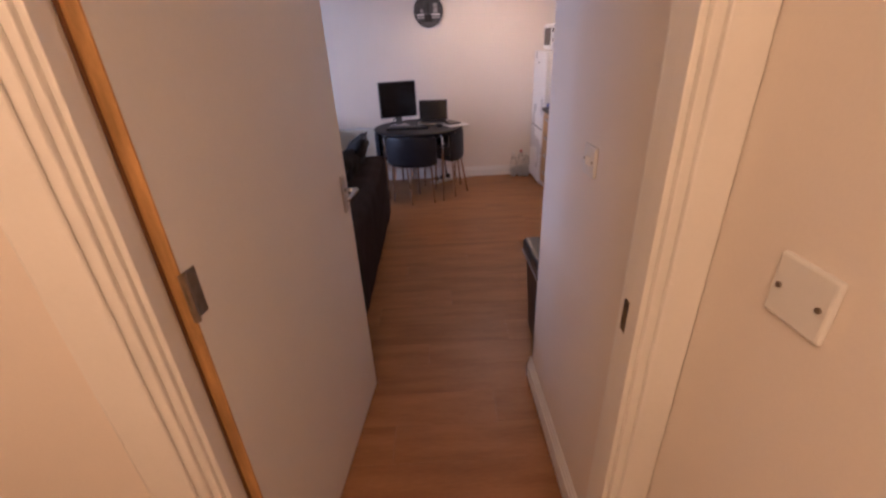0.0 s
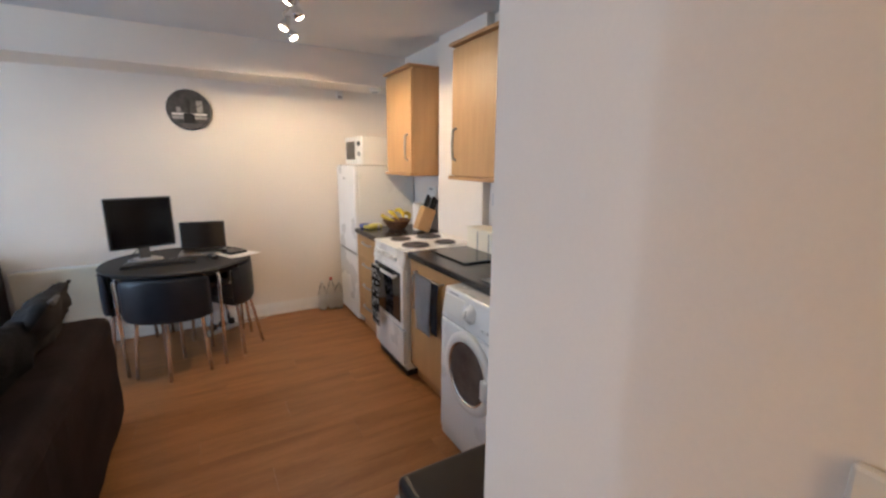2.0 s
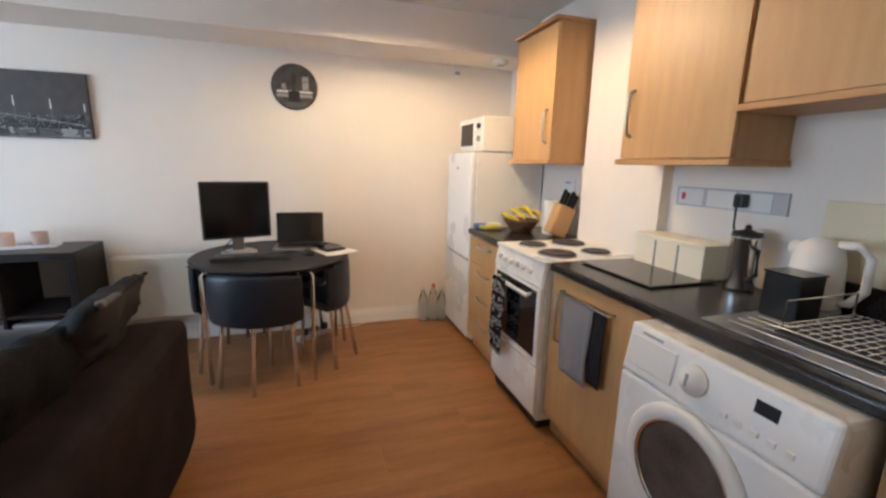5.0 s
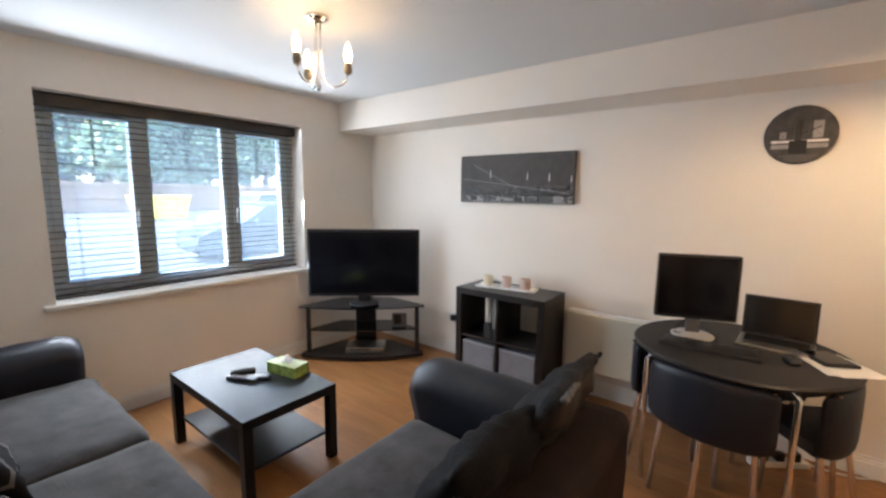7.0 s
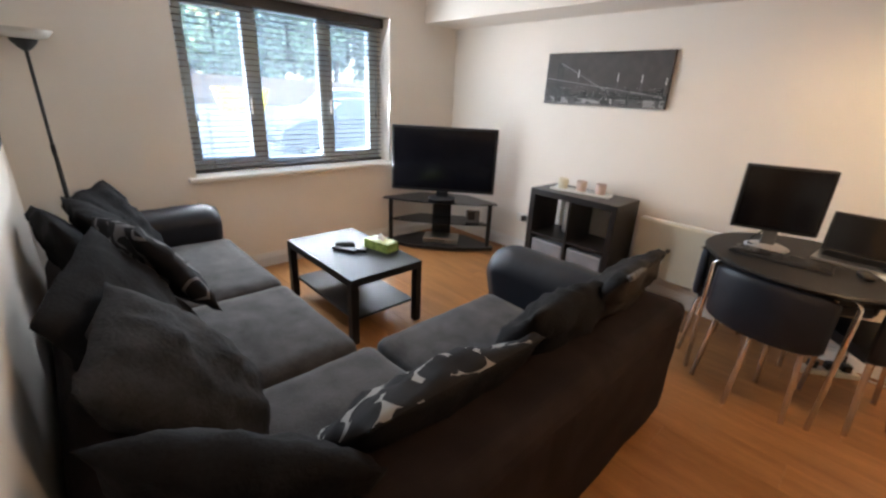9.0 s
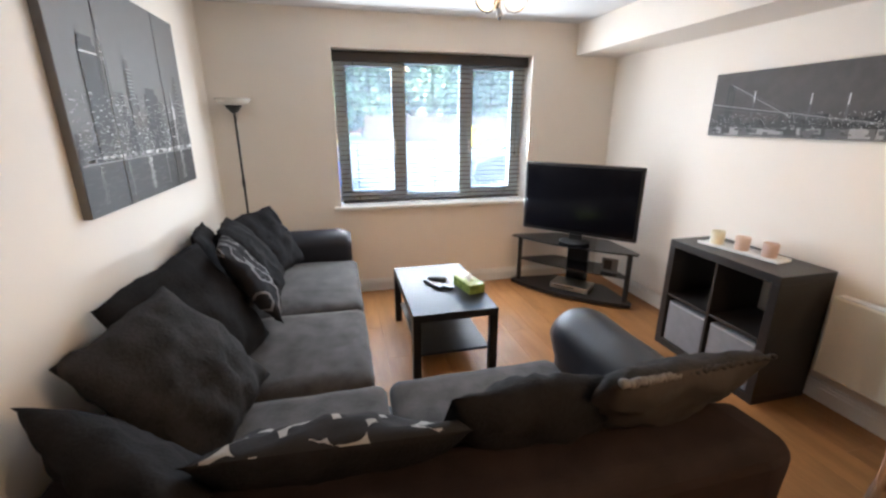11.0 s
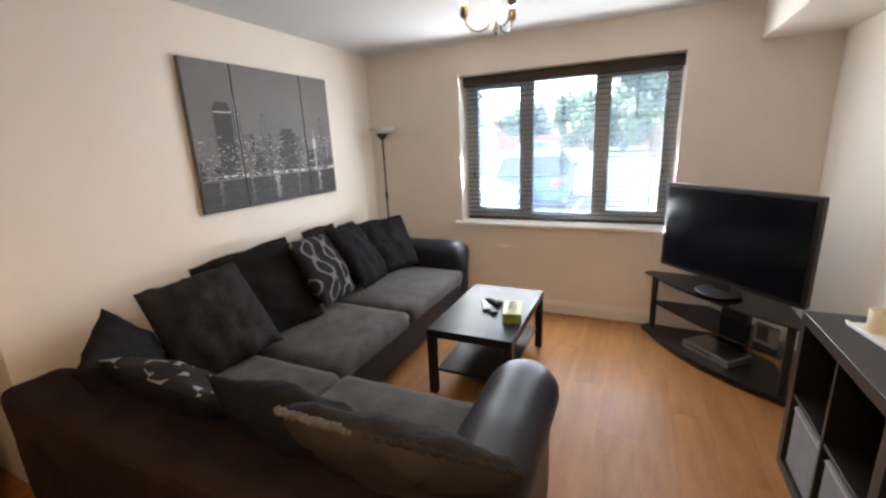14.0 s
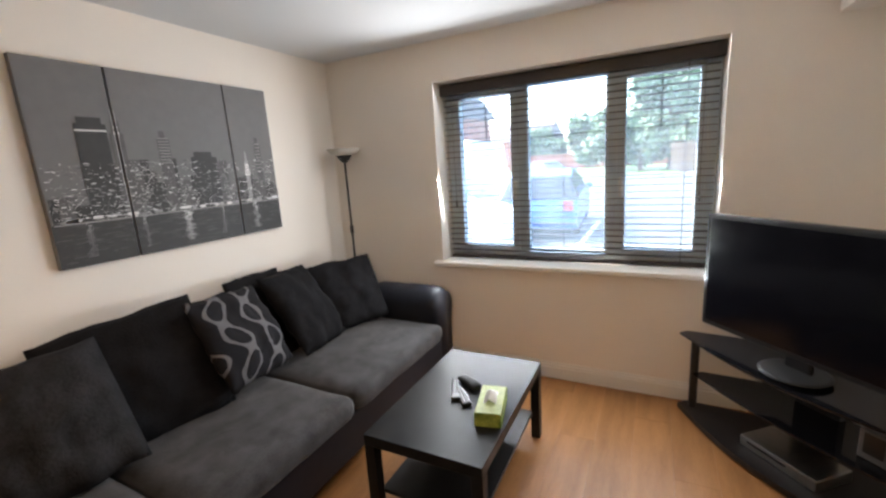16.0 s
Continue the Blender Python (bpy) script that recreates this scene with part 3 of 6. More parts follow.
pillow((2.90, -2.72, 0.62), 0.72, 0.50, 0.17, 45, 87, OVALS, "scatter cushion printed with large black ovals", 8, 4, PILLOW)
pillow((2.94, -2.13, 0.645), 0.58, 0.48, 0.20, 30, 88, PILLOW, "black fabric cushion against the sofa's return", 7, 3)
arm_cushion = pillow((2.98, -1.70, 0.70), 0.66, 0.46, 0.17, 36, 94, PILLOWG, "brown-grey cushion with a dark front beside the arm", 9, 6, BEIGE)



def hem(u0, u1, thick, material, label):
    """A bead of gathered cloth along the arm cushion's top seam, from u0 to u1 of its width."""
    us = [u0 + (u1 - u0) * k / 36 for k in range(37)]
    pts = [(0.33 * u, -0.004 + 0.004 * math.sin(k * 1.9), 0.23 * (1 - 0.07 * (1 - u * u)) + 0.004 + 0.004 * math.sin(k * 2.6)) for k, u in enumerate(us)]
    part("gathered_hem", tube(pts, [thick * (0.65 + 0.5 * abs(math.sin(k * 1.3))) for k in range(37)], 8), material, arm_cushion, label, True)


hem(-0.97, -0.28, 0.011, mat("grey_gathered_hem", (0.11, 0.105, 0.11), 0.85, var=0.35, scale=30, bump=0.4), "pale grey gathered hem")
hem(-0.27, 0.98, 0.008, PILLOWG, "dark gathered hem")

# coffee table
ct = thing("coffee_table", (1.262, -2.015, 0), 0, "black-brown rectangular coffee table with a lower shelf", "coffee table")
part("tabletop", box(-0.45, 0.45, -0.275, 0.275, 0.40, 0.45, 0.003), TABLETOP, ct)
for sx in (-1, 1):
    for sy in (-1, 1):
        part("leg", box(sx * 0.425 - 0.025, sx * 0.425 + 0.025, sy * 0.25 - 0.025, sy * 0.25 + 0.025, 0, 0.40, 0.002), TABLETOP, ct)
part("shelf", box(-0.41, 0.41, -0.235, 0.235, 0.145, 0.163, 0.002), TABLETOP, ct)

# television on a corner stand
tv = thing("television", (0.66, -0.595, 0.515), 41.1, "large black flat television on the corner stand", "television")
part("casing", box(-0.52, 0.52, 0.0, 0.05, 0.065, 0.70, 0.01), BLACKP, tv)
part("screen", box(-0.495, 0.495, -0.003, 0.001, 0.095, 0.675, 0.001), SCREEN, tv, "switched-off dark screen")
part("neck", box(-0.06, 0.06, 0.01, 0.04, 0.01, 0.08, 0.01), BLACKP, tv)
part("stand_foot", lathe([(0.0, 0), (0.135, 0), (0.14, 0.005), (0.12, 0.010), (0.02, 0.016)], 32), MATTBLACK, tv, "", True)


def bow_shelf(w_front, depth, t, bulge, w_back):
    """A corner shelf: straight short back, splayed sides, bowed front."""
    bm = bmesh.new()
    pts = [(-w_back / 2, depth), (w_back / 2, depth), (w_front / 2, 0.06), (w_front / 2, 0.0)]
    pts += [(w_front / 2 * (1 - 2 * k / 12), -bulge * math.sin(math.pi * k / 12)) for k in range(1, 12)]
    pts += [(-w_front / 2, 0.0), (-w_front / 2, 0.06)]
    lo = [bm.verts.new((x, y, 0)) for x, y in pts]
    hi = [bm.verts.new((x, y, t)) for x, y in pts]
    bm.faces.new(hi)
    bm.faces.new(lo[::-1])
    for k in range(len(pts)):
        bm.faces.new((lo[k], lo[(k + 1) % len(pts)], hi[(k + 1) % len(pts)], hi[k]))
    bmesh.ops.recalc_face_normals(bm, faces=bm.faces[:])
    return bm


st = thing("tv_stand", (0.70, -0.66, 0), 41.1, "black glass corner television stand with three shelves", "tv stand")
part("bottom_board", moved(bow_shelf(1.14, 0.36, 0.03, 0.10, 0.5), pose(0, 0, 0.015)), BLACKASH, st)
part("glass_shelf", moved(bow_shelf(0.98, 0.30, 0.008, 0.04, 0.5), pose(0, 0.02, 0.265)), BGLASS, st)
part("top_glass", moved(bow_shelf(1.16, 0.36, 0.010, 0.08, 0.5), pose(0, 0, 0.49)), BGLASS, st)
for x, y in ((-0.51, 0.05), (0.51, 0.05)):
    part("post", cyl(0.022, 0.045, 0.49, seg=18, at=(x, y)), BLACKMETAL, st)
part("back_column", box(-0.10, 0.10, 0.26, 0.31, 0.045, 0.49, 0.006), BLACKP, st)
dv = thing("dvd_player", (0.70, -0.63, 0.046), 41.1, "silver disc player on the stand's bottom shelf", "dvd player")
part("case", box(-0.18, 0.18, -0.02, 0.2, 0, 0.055, 0.006), STEEL, dv)
part("front_slot", box(-0.14, 0.05, -0.022, -0.019, 0.03, 0.04), BLACKP, dv)

# cube shelf with boxes, tray and candles
cu = thing("cube_shelf", (2.012, -0.245, 0), 0, "black-brown two by two cube shelf by the wall", "cube shelf")
part("top_panel", box(-0.39, 0.39, -0.195, 0.195, 0.74, 0.79, 0.002), BLACKASH, cu)
part("bottom_panel", box(-0.39, 0.39, -0.195, 0.195, 0.0, 0.05, 0.002), BLACKASH, cu)
for x in (-0.365, 0.365):
    part("side_panel", box(x - 0.025, x + 0.025, -0.195, 0.195, 0.05, 0.74, 0.002), BLACKASH, cu)
part("centre_divider", box(-0.009, 0.009, -0.195, 0.195, 0.05, 0.74, 0.002), BLACKASH, cu)
for x0, x1 in ((-0.34, -0.009), (0.009, 0.34)):
    part("shelf", box(x0, x1, -0.19, 0.195, 0.386, 0.404, 0.002), BLACKASH, cu)
for x in (1.838, 2.187):
    b = thing("storage_box", (x, -0.25, 0.051), 0, "grey fabric storage box in the cube shelf", "storage box", "boxes in the cube shelf")
    part("body", box(-0.155, 0.155, -0.175, 0.17, 0, 0.30, 0.008), FABRICG, b)
    part("front_seam", box(-0.15, 0.15, -0.178, -0.175, 0.285, 0.293), GREYP, b)
b = thing("paper_roll", (1.87, -0.16, 0.405), 0, "white paper roll standing in the cube shelf", "paper roll")
part("roll", cyl(0.055, 0, 0.27, seg=28, bev=0.004), WHITEP, b, "", True)
tr = thing("candle_tray", (1.98, -0.24, 0.79), 9, "long white ceramic tray on the cube shelf", "tray")
part("dish", box(-0.25, 0.25, -0.06, 0.06, 0, 0.012, 0.005), WHITEG, tr)
part("rim", join(box(-0.25, 0.25, -0.062, -0.054, 0.010, 0.02, 0.002), box(-0.25, 0.25, 0.054, 0.062, 0.010, 0.02, 0.002)), WHITEG, tr)
for i, (dx, c) in enumerate(((-0.16, (0.72, 0.66, 0.50)), (0.0, (0.60, 0.45, 0.38)), (0.16, (0.50, 0.36, 0.31)))):
    cd = thing("candle", (1.98 + dx * 0.99, -0.24 + dx * 0.15, 0.803), 0, ("cream", "pale pink", "dusky brown")[i] + " candle in a short glass on the tray", "candle", "candles on the tray")
    part("glass", lathe([(0.036, 0), (0.04, 0.004), (0.042, 0.085), (0.038, 0.085), (0.036, 0.07)], 24), mat("candle_wax", c, 0.35, var=0.06), cd, "", True)
    part("wick", cyl(0.0015, 0.07, 0.08, seg=6), BLACKP, cd)

# panel heater on the north wall
ht = thing("panel_heater", (2.94, -0.02, 0.21), 0, "cream electric panel heater on the wall", "heater")
part("panel", box(-0.50, 0.50, -0.085, -0.015, 0, 0.46, 0.012), CREAM, ht)
part("top_grille", box(-0.48, 0.48, -0.075, -0.025, 0.458, 0.468, 0.002), WHITEP, ht)
part("wall_bracket", box(-0.4, 0.4, -0.015, 0.02, 0.05, 0.35), GREYP, ht)

# floor lamp
fl = thing("floor_lamp", (0.275, -3.42, 0), 0, "slim black floor lamp with an uplighter bowl", "floor lamp")
part("base", lathe([(0.0, 0), (0.115, 0), (0.118, 0.012), (0.02, 0.03)], 32), BLACKMETAL, fl, "", True)
part("pole", tube([(0, 0, 0.02), (0, 0, 1.64)], 0.009, 12), BLACKMETAL, fl, "", True)
part("switch_box", box(-0.012, 0.012, -0.012, 0.012, 1.06, 1.13, 0.004), BLACKP, fl)
part("bowl", lathe([(0.012, 1.63), (0.03, 1.645), (0.055, 1.675), (0.062, 1.69), (0.058, 1.69), (0.02, 1.655)], 32), BLACKMETAL, fl, "black metal cup", True)
part("shade", lathe([(0.05, 1.69), (0.10, 1.70), (0.135, 1.74), (0.132, 1.74), (0.095, 1.705), (0.03, 1.695)], 32), mat("frosted_shade", (0.54, 0.50, 0.44), 0.6, bump=0.0), fl, "white frosted uplighter shade", True)
part("cord", tube([(0.012, 0.01, 1.06), (0.03, 0.012, 0.8), (0.016, 0.012, 0.4), (0.02, 0.015, 0.03)], 0.003, 6), BLACKP, fl)

# chandelier
ch = thing("chandelier", (1.72, -1.81, 2.43), 0, "polished chrome ceiling light with three candle bulbs", "ceiling light")
part("ceiling_rose", lathe([(0.0, 0.0), (0.06, 0.0), (0.058, -0.015), (0.03, -0.03), (0.008, -0.035)], 28), CHROME, ch, "", True)
part("finial", lathe([(0.003, -0.365), (0.012, -0.352), (0.016, -0.335), (0.008, -0.315), (0.006, -0.30)], 20), CHROME, ch, "", True)
for k in range(3):
    a = radians(-75 + 120 * k)
    c, s = math.cos(a), math.sin(a)
    bend = [(0.016, -0.03), (0.016, -0.14), (0.017, -0.25), (0.024, -0.295), (0.046, -0.326), (0.08, -0.338), (0.115, -0.328), (0.14, -0.305), (0.152, -0.27)]
    arm = part("arm", tube([(c * r, s * r, z) for r, z in bend], 0.0055, 10), CHROME, ch, "long bent chrome tube arm", True)
    part("candle_cup", lathe([(0.007, -0.275), (0.017, -0.27), (0.021, -0.25), (0.016, -0.225), (0.014, -0.215)], 18, (c * 0.152, s * 0.152, 0)), BRASS, arm, "", True)
    part("bulb", lathe([(0.010, -0.218), (0.018, -0.195), (0.0195, -0.175), (0.012, -0.14), (0.003, -0.118)], 18, (c * 0.152, s * 0.152, 0)), BULB, arm, "lit warm candle bulb", True)

# clutter on the coffee table and by the television
tb = thing("tissue_box", (1.36, -1.83, 0.45), 12, "green cardboard tissue box with a tissue pulled up", "tissue box")
part("carton", box(-0.115, 0.115, -0.058, 0.058, 0, 0.065, 0.003), mat("green_print_card", (0.13, 0.27, 0.03), 0.5, var=0.5, scale=25, col2=(0.42, 0.50, 0.12)), tb)
part("carton_lid", box(-0.112, 0.112, -0.055, 0.055, 0.0652, 0.0668), mat("pale_green_card", (0.45, 0.52, 0.25), 0.5, var=0.2, scale=30), tb)
tis = bmesh.new()
bmesh.ops.create_grid(tis, x_segments=8, y_segments=8, size=0.06)
for v in tis.verts:
    r = v.co.length / 0.06
    v.co.z = 0.068 + 0.05 * (1 - r * 0.7) + 0.015 * noise.noise(v.co * 60)
    v.co.x, v.co.y = v.co.x * 0.7, v.co.y * 0.45
part("tissue", tis, WHITEP, tb, "crumpled white tissue", True)
for nm, x, y, a, l, w, lab in (("remote_control", 1.25, -2.06, 24, 0.19, 0.045, "black television remote on the coffee table"),
                               ("remote_control", 1.30, -2.00, 38, 0.16, 0.045, "black and silver remote on the coffee table")):
    r = thing(nm, (x, y, 0.45), a, lab, "remote control", "remotes on the table")
    part("body", box(-l / 2, l / 2, -w / 2, w / 2, 0, 0.02, 0.006), BLACKP, r)
    for k in range(6):
        for q in (-0.01, 0.006):
            part("button", box(-l / 2 + 0.03 + k * 0.02, -l / 2 + 0.041 + k * 0.02, q, q + 0.007, 0.0195, 0.0225, 0.001), GREYP, r)
ph = thing("spectacle_case", (1.18, -2.02, 0.45), 60, "small dark case lying on the coffee table", "case")
part("shell", padded(-0.07, 0.07, -0.03, 0.03, 0, 0.035, 0.004, 0.015, 6), MATTBLACK, ph, "", True)
so = thing("wall_socket", (1.26, 0, 0.36), 0, "white double wall socket with a plug", "socket")
part("faceplate", box(-0.073, 0.073, -0.01, 0, -0.043, 0.043, 0.003), WHITEP, so)
part("plug", box(0.01, 0.055, -0.05, -0.01, -0.025, 0.03, 0.006), BLACKP, so)
ad = thing("router", (0.90, -0.37, 0.274), 41, "small grey router box on the stand's shelf", "router")
part("case", box(-0.07, 0.07, 0, 0.03, 0.0, 0.13, 0.006), mat("mid_grey_plastic", (0.13, 0.13, 0.135), 0.4), ad)
part("grille", box(-0.05, 0.02, -0.003, 0.0, 0.03, 0.12), BLACKP, ad)

# ---- dining corner ----
TX, TY = 3.535, -0.50
dt = thing("dining_table", (TX, TY, 0), 0, "round black dining table on chrome legs", "dining table")
part("tabletop", lathe([(0.0, 0.725), (0.485, 0.725), (0.497, 0.732), (0.497, 0.744), (0.49, 0.75), (0.0, 0.75)], 64), MATTBLACK, dt, "", False)
part("edge_band", lathe([(0.4975, 0.734), (0.50, 0.736), (0.50, 0.741), (0.4975, 0.743)], 64, ring=True), BLACKP, dt, "thin black edge band")
part("apron", lathe([(0.40, 0.68), (0.43, 0.68), (0.43, 0.725), (0.40, 0.725)], 48, ring=True), BLACKP, dt)
for a in (-59.5, -139.5, 32, 122):
    c, s = math.cos(radians(a)), math.sin(radians(a))
    part("leg", tube([(c * 0.36, s * 0.36, 0.72), (c * 0.47, s * 0.47, 0.715), (c * 0.487, s * 0.487, 0.69), (c * 0.478, s * 0.478, 0.0)], 0.0125, 12), BRIGHTCHROME, dt, "chrome tube leg", True)


def arc_pad(r0, r1, a0, a1, z0, z1, n=20, bulge=0.02):
    """A padded curved panel round the table's rim."""
    bm = bmesh.new()
    rings = []
    for i in range(n + 1):
        u = i / n
        a = radians(a0 + (a1 - a0) * u)
        e = min(u, 1 - u) * n
        k = 1.0 if e > 2 else (0.55 if e < 0.5 else (0.85 if e < 1.5 else 0.96))
        prof = []
        for j in range(16):
            t = math.tau * j / 16
            cx, cz = math.cos(t), math.sin(t)
            px = (abs(cx) ** 0.6) * (1 if cx > 0 else -1)
            pz = (abs(cz) ** 0.35) * (1 if cz > 0 else -1)
            cut = 1 - 0.10 * (abs(2 * u - 1) ** 3)
            rr = (r0 + r1) / 2 + px * (r1 - r0) / 2 * k
            zz = (z0 + z1) / 2 + pz * (z1 - z0) / 2 * (0.80 + 0.20 * k) * cut
            prof.append(bm.verts.new((math.cos(a) * rr, math.sin(a) * rr, zz)))
        rings.append(prof)
    for p, q in zip(rings, rings[1:]):
        for j in range(16):
            bm.faces.new((p[j], p[(j + 1) % 16], q[(j + 1) % 16], q[j]))
    bm.faces.new(rings[0][::-1])
    bm.faces.new(rings[-1])
    bmesh.ops.recalc_face_normals(bm, faces=bm.faces[:])
    return bm


def dining_chair(turn):
    t = thing("dining_chair", (TX, TY, 0), turn, "black faux-leather curved dining chair tucked under the round table", "chair", "chairs round the table")
    part("backrest", arc_pad(0.452, 0.502, -34, 34, 0.40, 0.722), LEATHER, t, "curved padded black backrest", True)
    seat = bmesh.new()
    pts = [(0.14, -0.06), (0.14, 0.06)] + [(0.47 * math.cos(radians(a)), 0.47 * math.sin(radians(a))) for a in range(34, -35, -4)]
    lo = [seat.verts.new((x, y, 0.415)) for x, y in pts]
    hi = [seat.verts.new((x * 0.99, y * 0.98, 0.47)) for x, y in pts]
    seat.faces.new(lo)
    seat.faces.new(hi[::-1])
    for k in range(len(pts)):
        seat.faces.new((lo[k], lo[(k + 1) % len(pts)], hi[(k + 1) % len(pts)], hi[k]))
    bmesh.ops.recalc_face_normals(seat, faces=seat.faces[:])
    part("seat", seat, LEATHER, t, "padded black wedge seat")
    for x0, y0, x1, y1 in ((0.47, 0.0, 0.54, 0.0), (0.40, 0.20, 0.43, 0.23), (0.40, -0.20, 0.43, -0.23), (0.18, 0.0, 0.16, 0.0)):
        part("leg", tube([(x0, y0, 0.43), (x0, y0, 0.40), (x1, y1, 0.0)], 0.0125, 12), BRIGHTCHROME, t, "chrome tube leg", True)
    for s in (-1, 1):
        part("back_bolt", moved(cyl(0.012, 0, 0.008, seg=12), pose(0.50 * math.cos(radians(s * 30)), 0.50 * math.sin(radians(s * 30)), 0.715)), CHROME, t)
    return t


first = dining_chair(-101)
for a in (-11, 79, 169):
    copy_thing(first, pose(TX, TY, 0, 0, 0, a))

mo = thing("monitor", (3.32, -0.44, 0.75), 17.5, "square black computer monitor on the dining table", "monitor")
part("bezel", box(-0.205, 0.205, -0.015, 0.03, 0.10, 0.472, 0.006), BLACKP, mo)
part("screen", box(-0.19, 0.19, -0.0175, -0.014, 0.118, 0.458), SCREEN, mo, "switched-off dark screen")
for x in (-0.207, 0.207):
    part("edge_trim", box(x - 0.002, x + 0.002, -0.012, 0.02, 0.10, 0.47, 0.001), STEEL, mo, "silver side trim")
part("neck", box(-0.035, 0.035, 0.0, 0.03, 0.01, 0.12, 0.006), mat("dark_grey_plastic", (0.10, 0.10, 0.105), 0.45), mo, "dark grey plastic neck")
part("stand_foot", lathe([(0.0, 0), (0.11, 0), (0.112, 0.006), (0.09, 0.016), (0.0, 0.02)], 28), GREYP, mo, "", True)
part("cable", tube([(-0.03, 0.01, 0.1), (-0.08, -0.02, 0.06), (-0.10, -0.03, 0.02), (-0.02, -0.05, 0.008), (0.10, 0.02, 0.008)], 0.004, 6), BLACKP, mo)
lp = thing("laptop", (3.70, -0.36, 0.75), -4, "open silver laptop with a dark screen", "laptop")
part("base", box(-0.165, 0.165, -0.12, 0.12, 0, 0.018, 0.004), STEEL, lp)
part("keyboard", box(-0.14, 0.14, -0.03, 0.09, 0.0175, 0.0195), BLACKP, lp)
part("lid", moved(box(-0.165, 0.165, -0.006, 0.004, 0, 0.225, 0.003), pose(0, 0.12, 0.016, -7)), BLACKP, lp, "black screen lid")
part("display", moved(box(-0.152, 0.152, -0.0075, -0.0055, 0.012, 0.213), pose(0, 0.12, 0.016, -7)), SCREEN, lp)
kb = thing("keyboard", (3.42, -0.64, 0.75), 1, "black computer keyboard in front of the monitor", "keyboard")
part("tray", box(-0.225, 0.225, -0.075, 0.075, 0, 0.018, 0.004), MATTBLACK, kb)
for r in range(5):
    for c in range(15):
        part("key", box(-0.212 + c * 0.0283, -0.188 + c * 0.0283, -0.062 + r * 0.026, -0.041 + r * 0.026, 0.0175, 0.0235, 0.001, 1), BLACKP, kb)
ms = thing("computer_mouse", (3.76, -0.60, 0.75), 20, "small black computer mouse on the table", "mouse")
part("shell", padded(-0.028, 0.028, -0.05, 0.05, 0, 0.03, 0.008, 0.02, 6), BLACKP, ms, "", True)
pp = thing("paper_sheets", (3.92, -0.50, 0.75), 24, "loose white printed sheets on the table", "papers")
part("sheet", box(-0.105, 0.105, -0.148, 0.148, 0, 0.003), WHITEP, pp)
part("sheet", moved(box(-0.105, 0.105, -0.148, 0.148, 0.0032, 0.0055), pose(0.02, -0.01, 0, 0, 0, 9)), TRIM, pp)
tbk = thing("tablet", (3.90, -0.46, 0.757), 30, "black tablet in a case lying on the papers", "tablet")
part("case", box(-0.075, 0.075, -0.10, 0.10, 0, 0.014, 0.004), MATTBLACK, tbk)
part("display", box(-0.062, 0.062, -0.085, 0.085, 0.0138, 0.0155), SCREEN, tbk)
ext = thing("extension_lead", (3.78, -0.20, 0), 35, "white extension lead with black plugs on the floor", "extension lead")
part("strip", box(-0.16, 0.16, -0.03, 0.03, 0, 0.035, 0.006), WHITEP, ext)
for k in (-0.09, 0.0, 0.09):
    part("plug", box(k - 0.022, k + 0.022, -0.022, 0.022, 0.035, 0.085, 0.006), BLACKP, ext)
part("cable", tube([(0.16, 0, 0.015), (0.25, -0.05, 0.008), (0.36, -0.10, 0.008), (0.46, -0.10, 0.008)], 0.004, 6), WHITEP, ext)
for i, (x, y, h) in enumerate(((4.70, -0.085, 0.30), (4.79, -0.09, 0.33), (4.86, -0.11, 0.29))):
    bt = thing("plastic_bottle", (x, y, 0), 0, "empty clear plastic bottle on the floor beside the fridge", "bottle", "bottles by the fridge")
    part("body", lathe([(0.036, 0), (0.04, 0.01), (0.038, 0.08), (0.04, 0.1), (0.04, h * 0.62), (0.03, h * 0.75), (0.014, h * 0.88), (0.013, h * 0.94)], 20), GLASS, bt, "", True)
    part("cap", cyl(0.015, h * 0.93, h, seg=14), (WHITEP, mat("red_cap", (0.5, 0.03, 0.02), 0.4), WHITEP)[i], bt)


# pictures and the wall clock
def shade(name, grey, var=0.15, tint=(1, 0.97, 0.96)):
    return mat(name, tuple(grey * t for t in tint), 0.6, var=var, scale=18, bump=0.04, fine=500)


INK = [shade("print_black", 0.012), shade("print_dark", 0.035), shade("print_grey", 0.09), shade("print_mid", 0.30), shade("print_light", 0.75), shade("print_sky", 0.15, 0.06), shade("print_night", 0.055, 0.2, (1.1, 0.95, 0.9))]


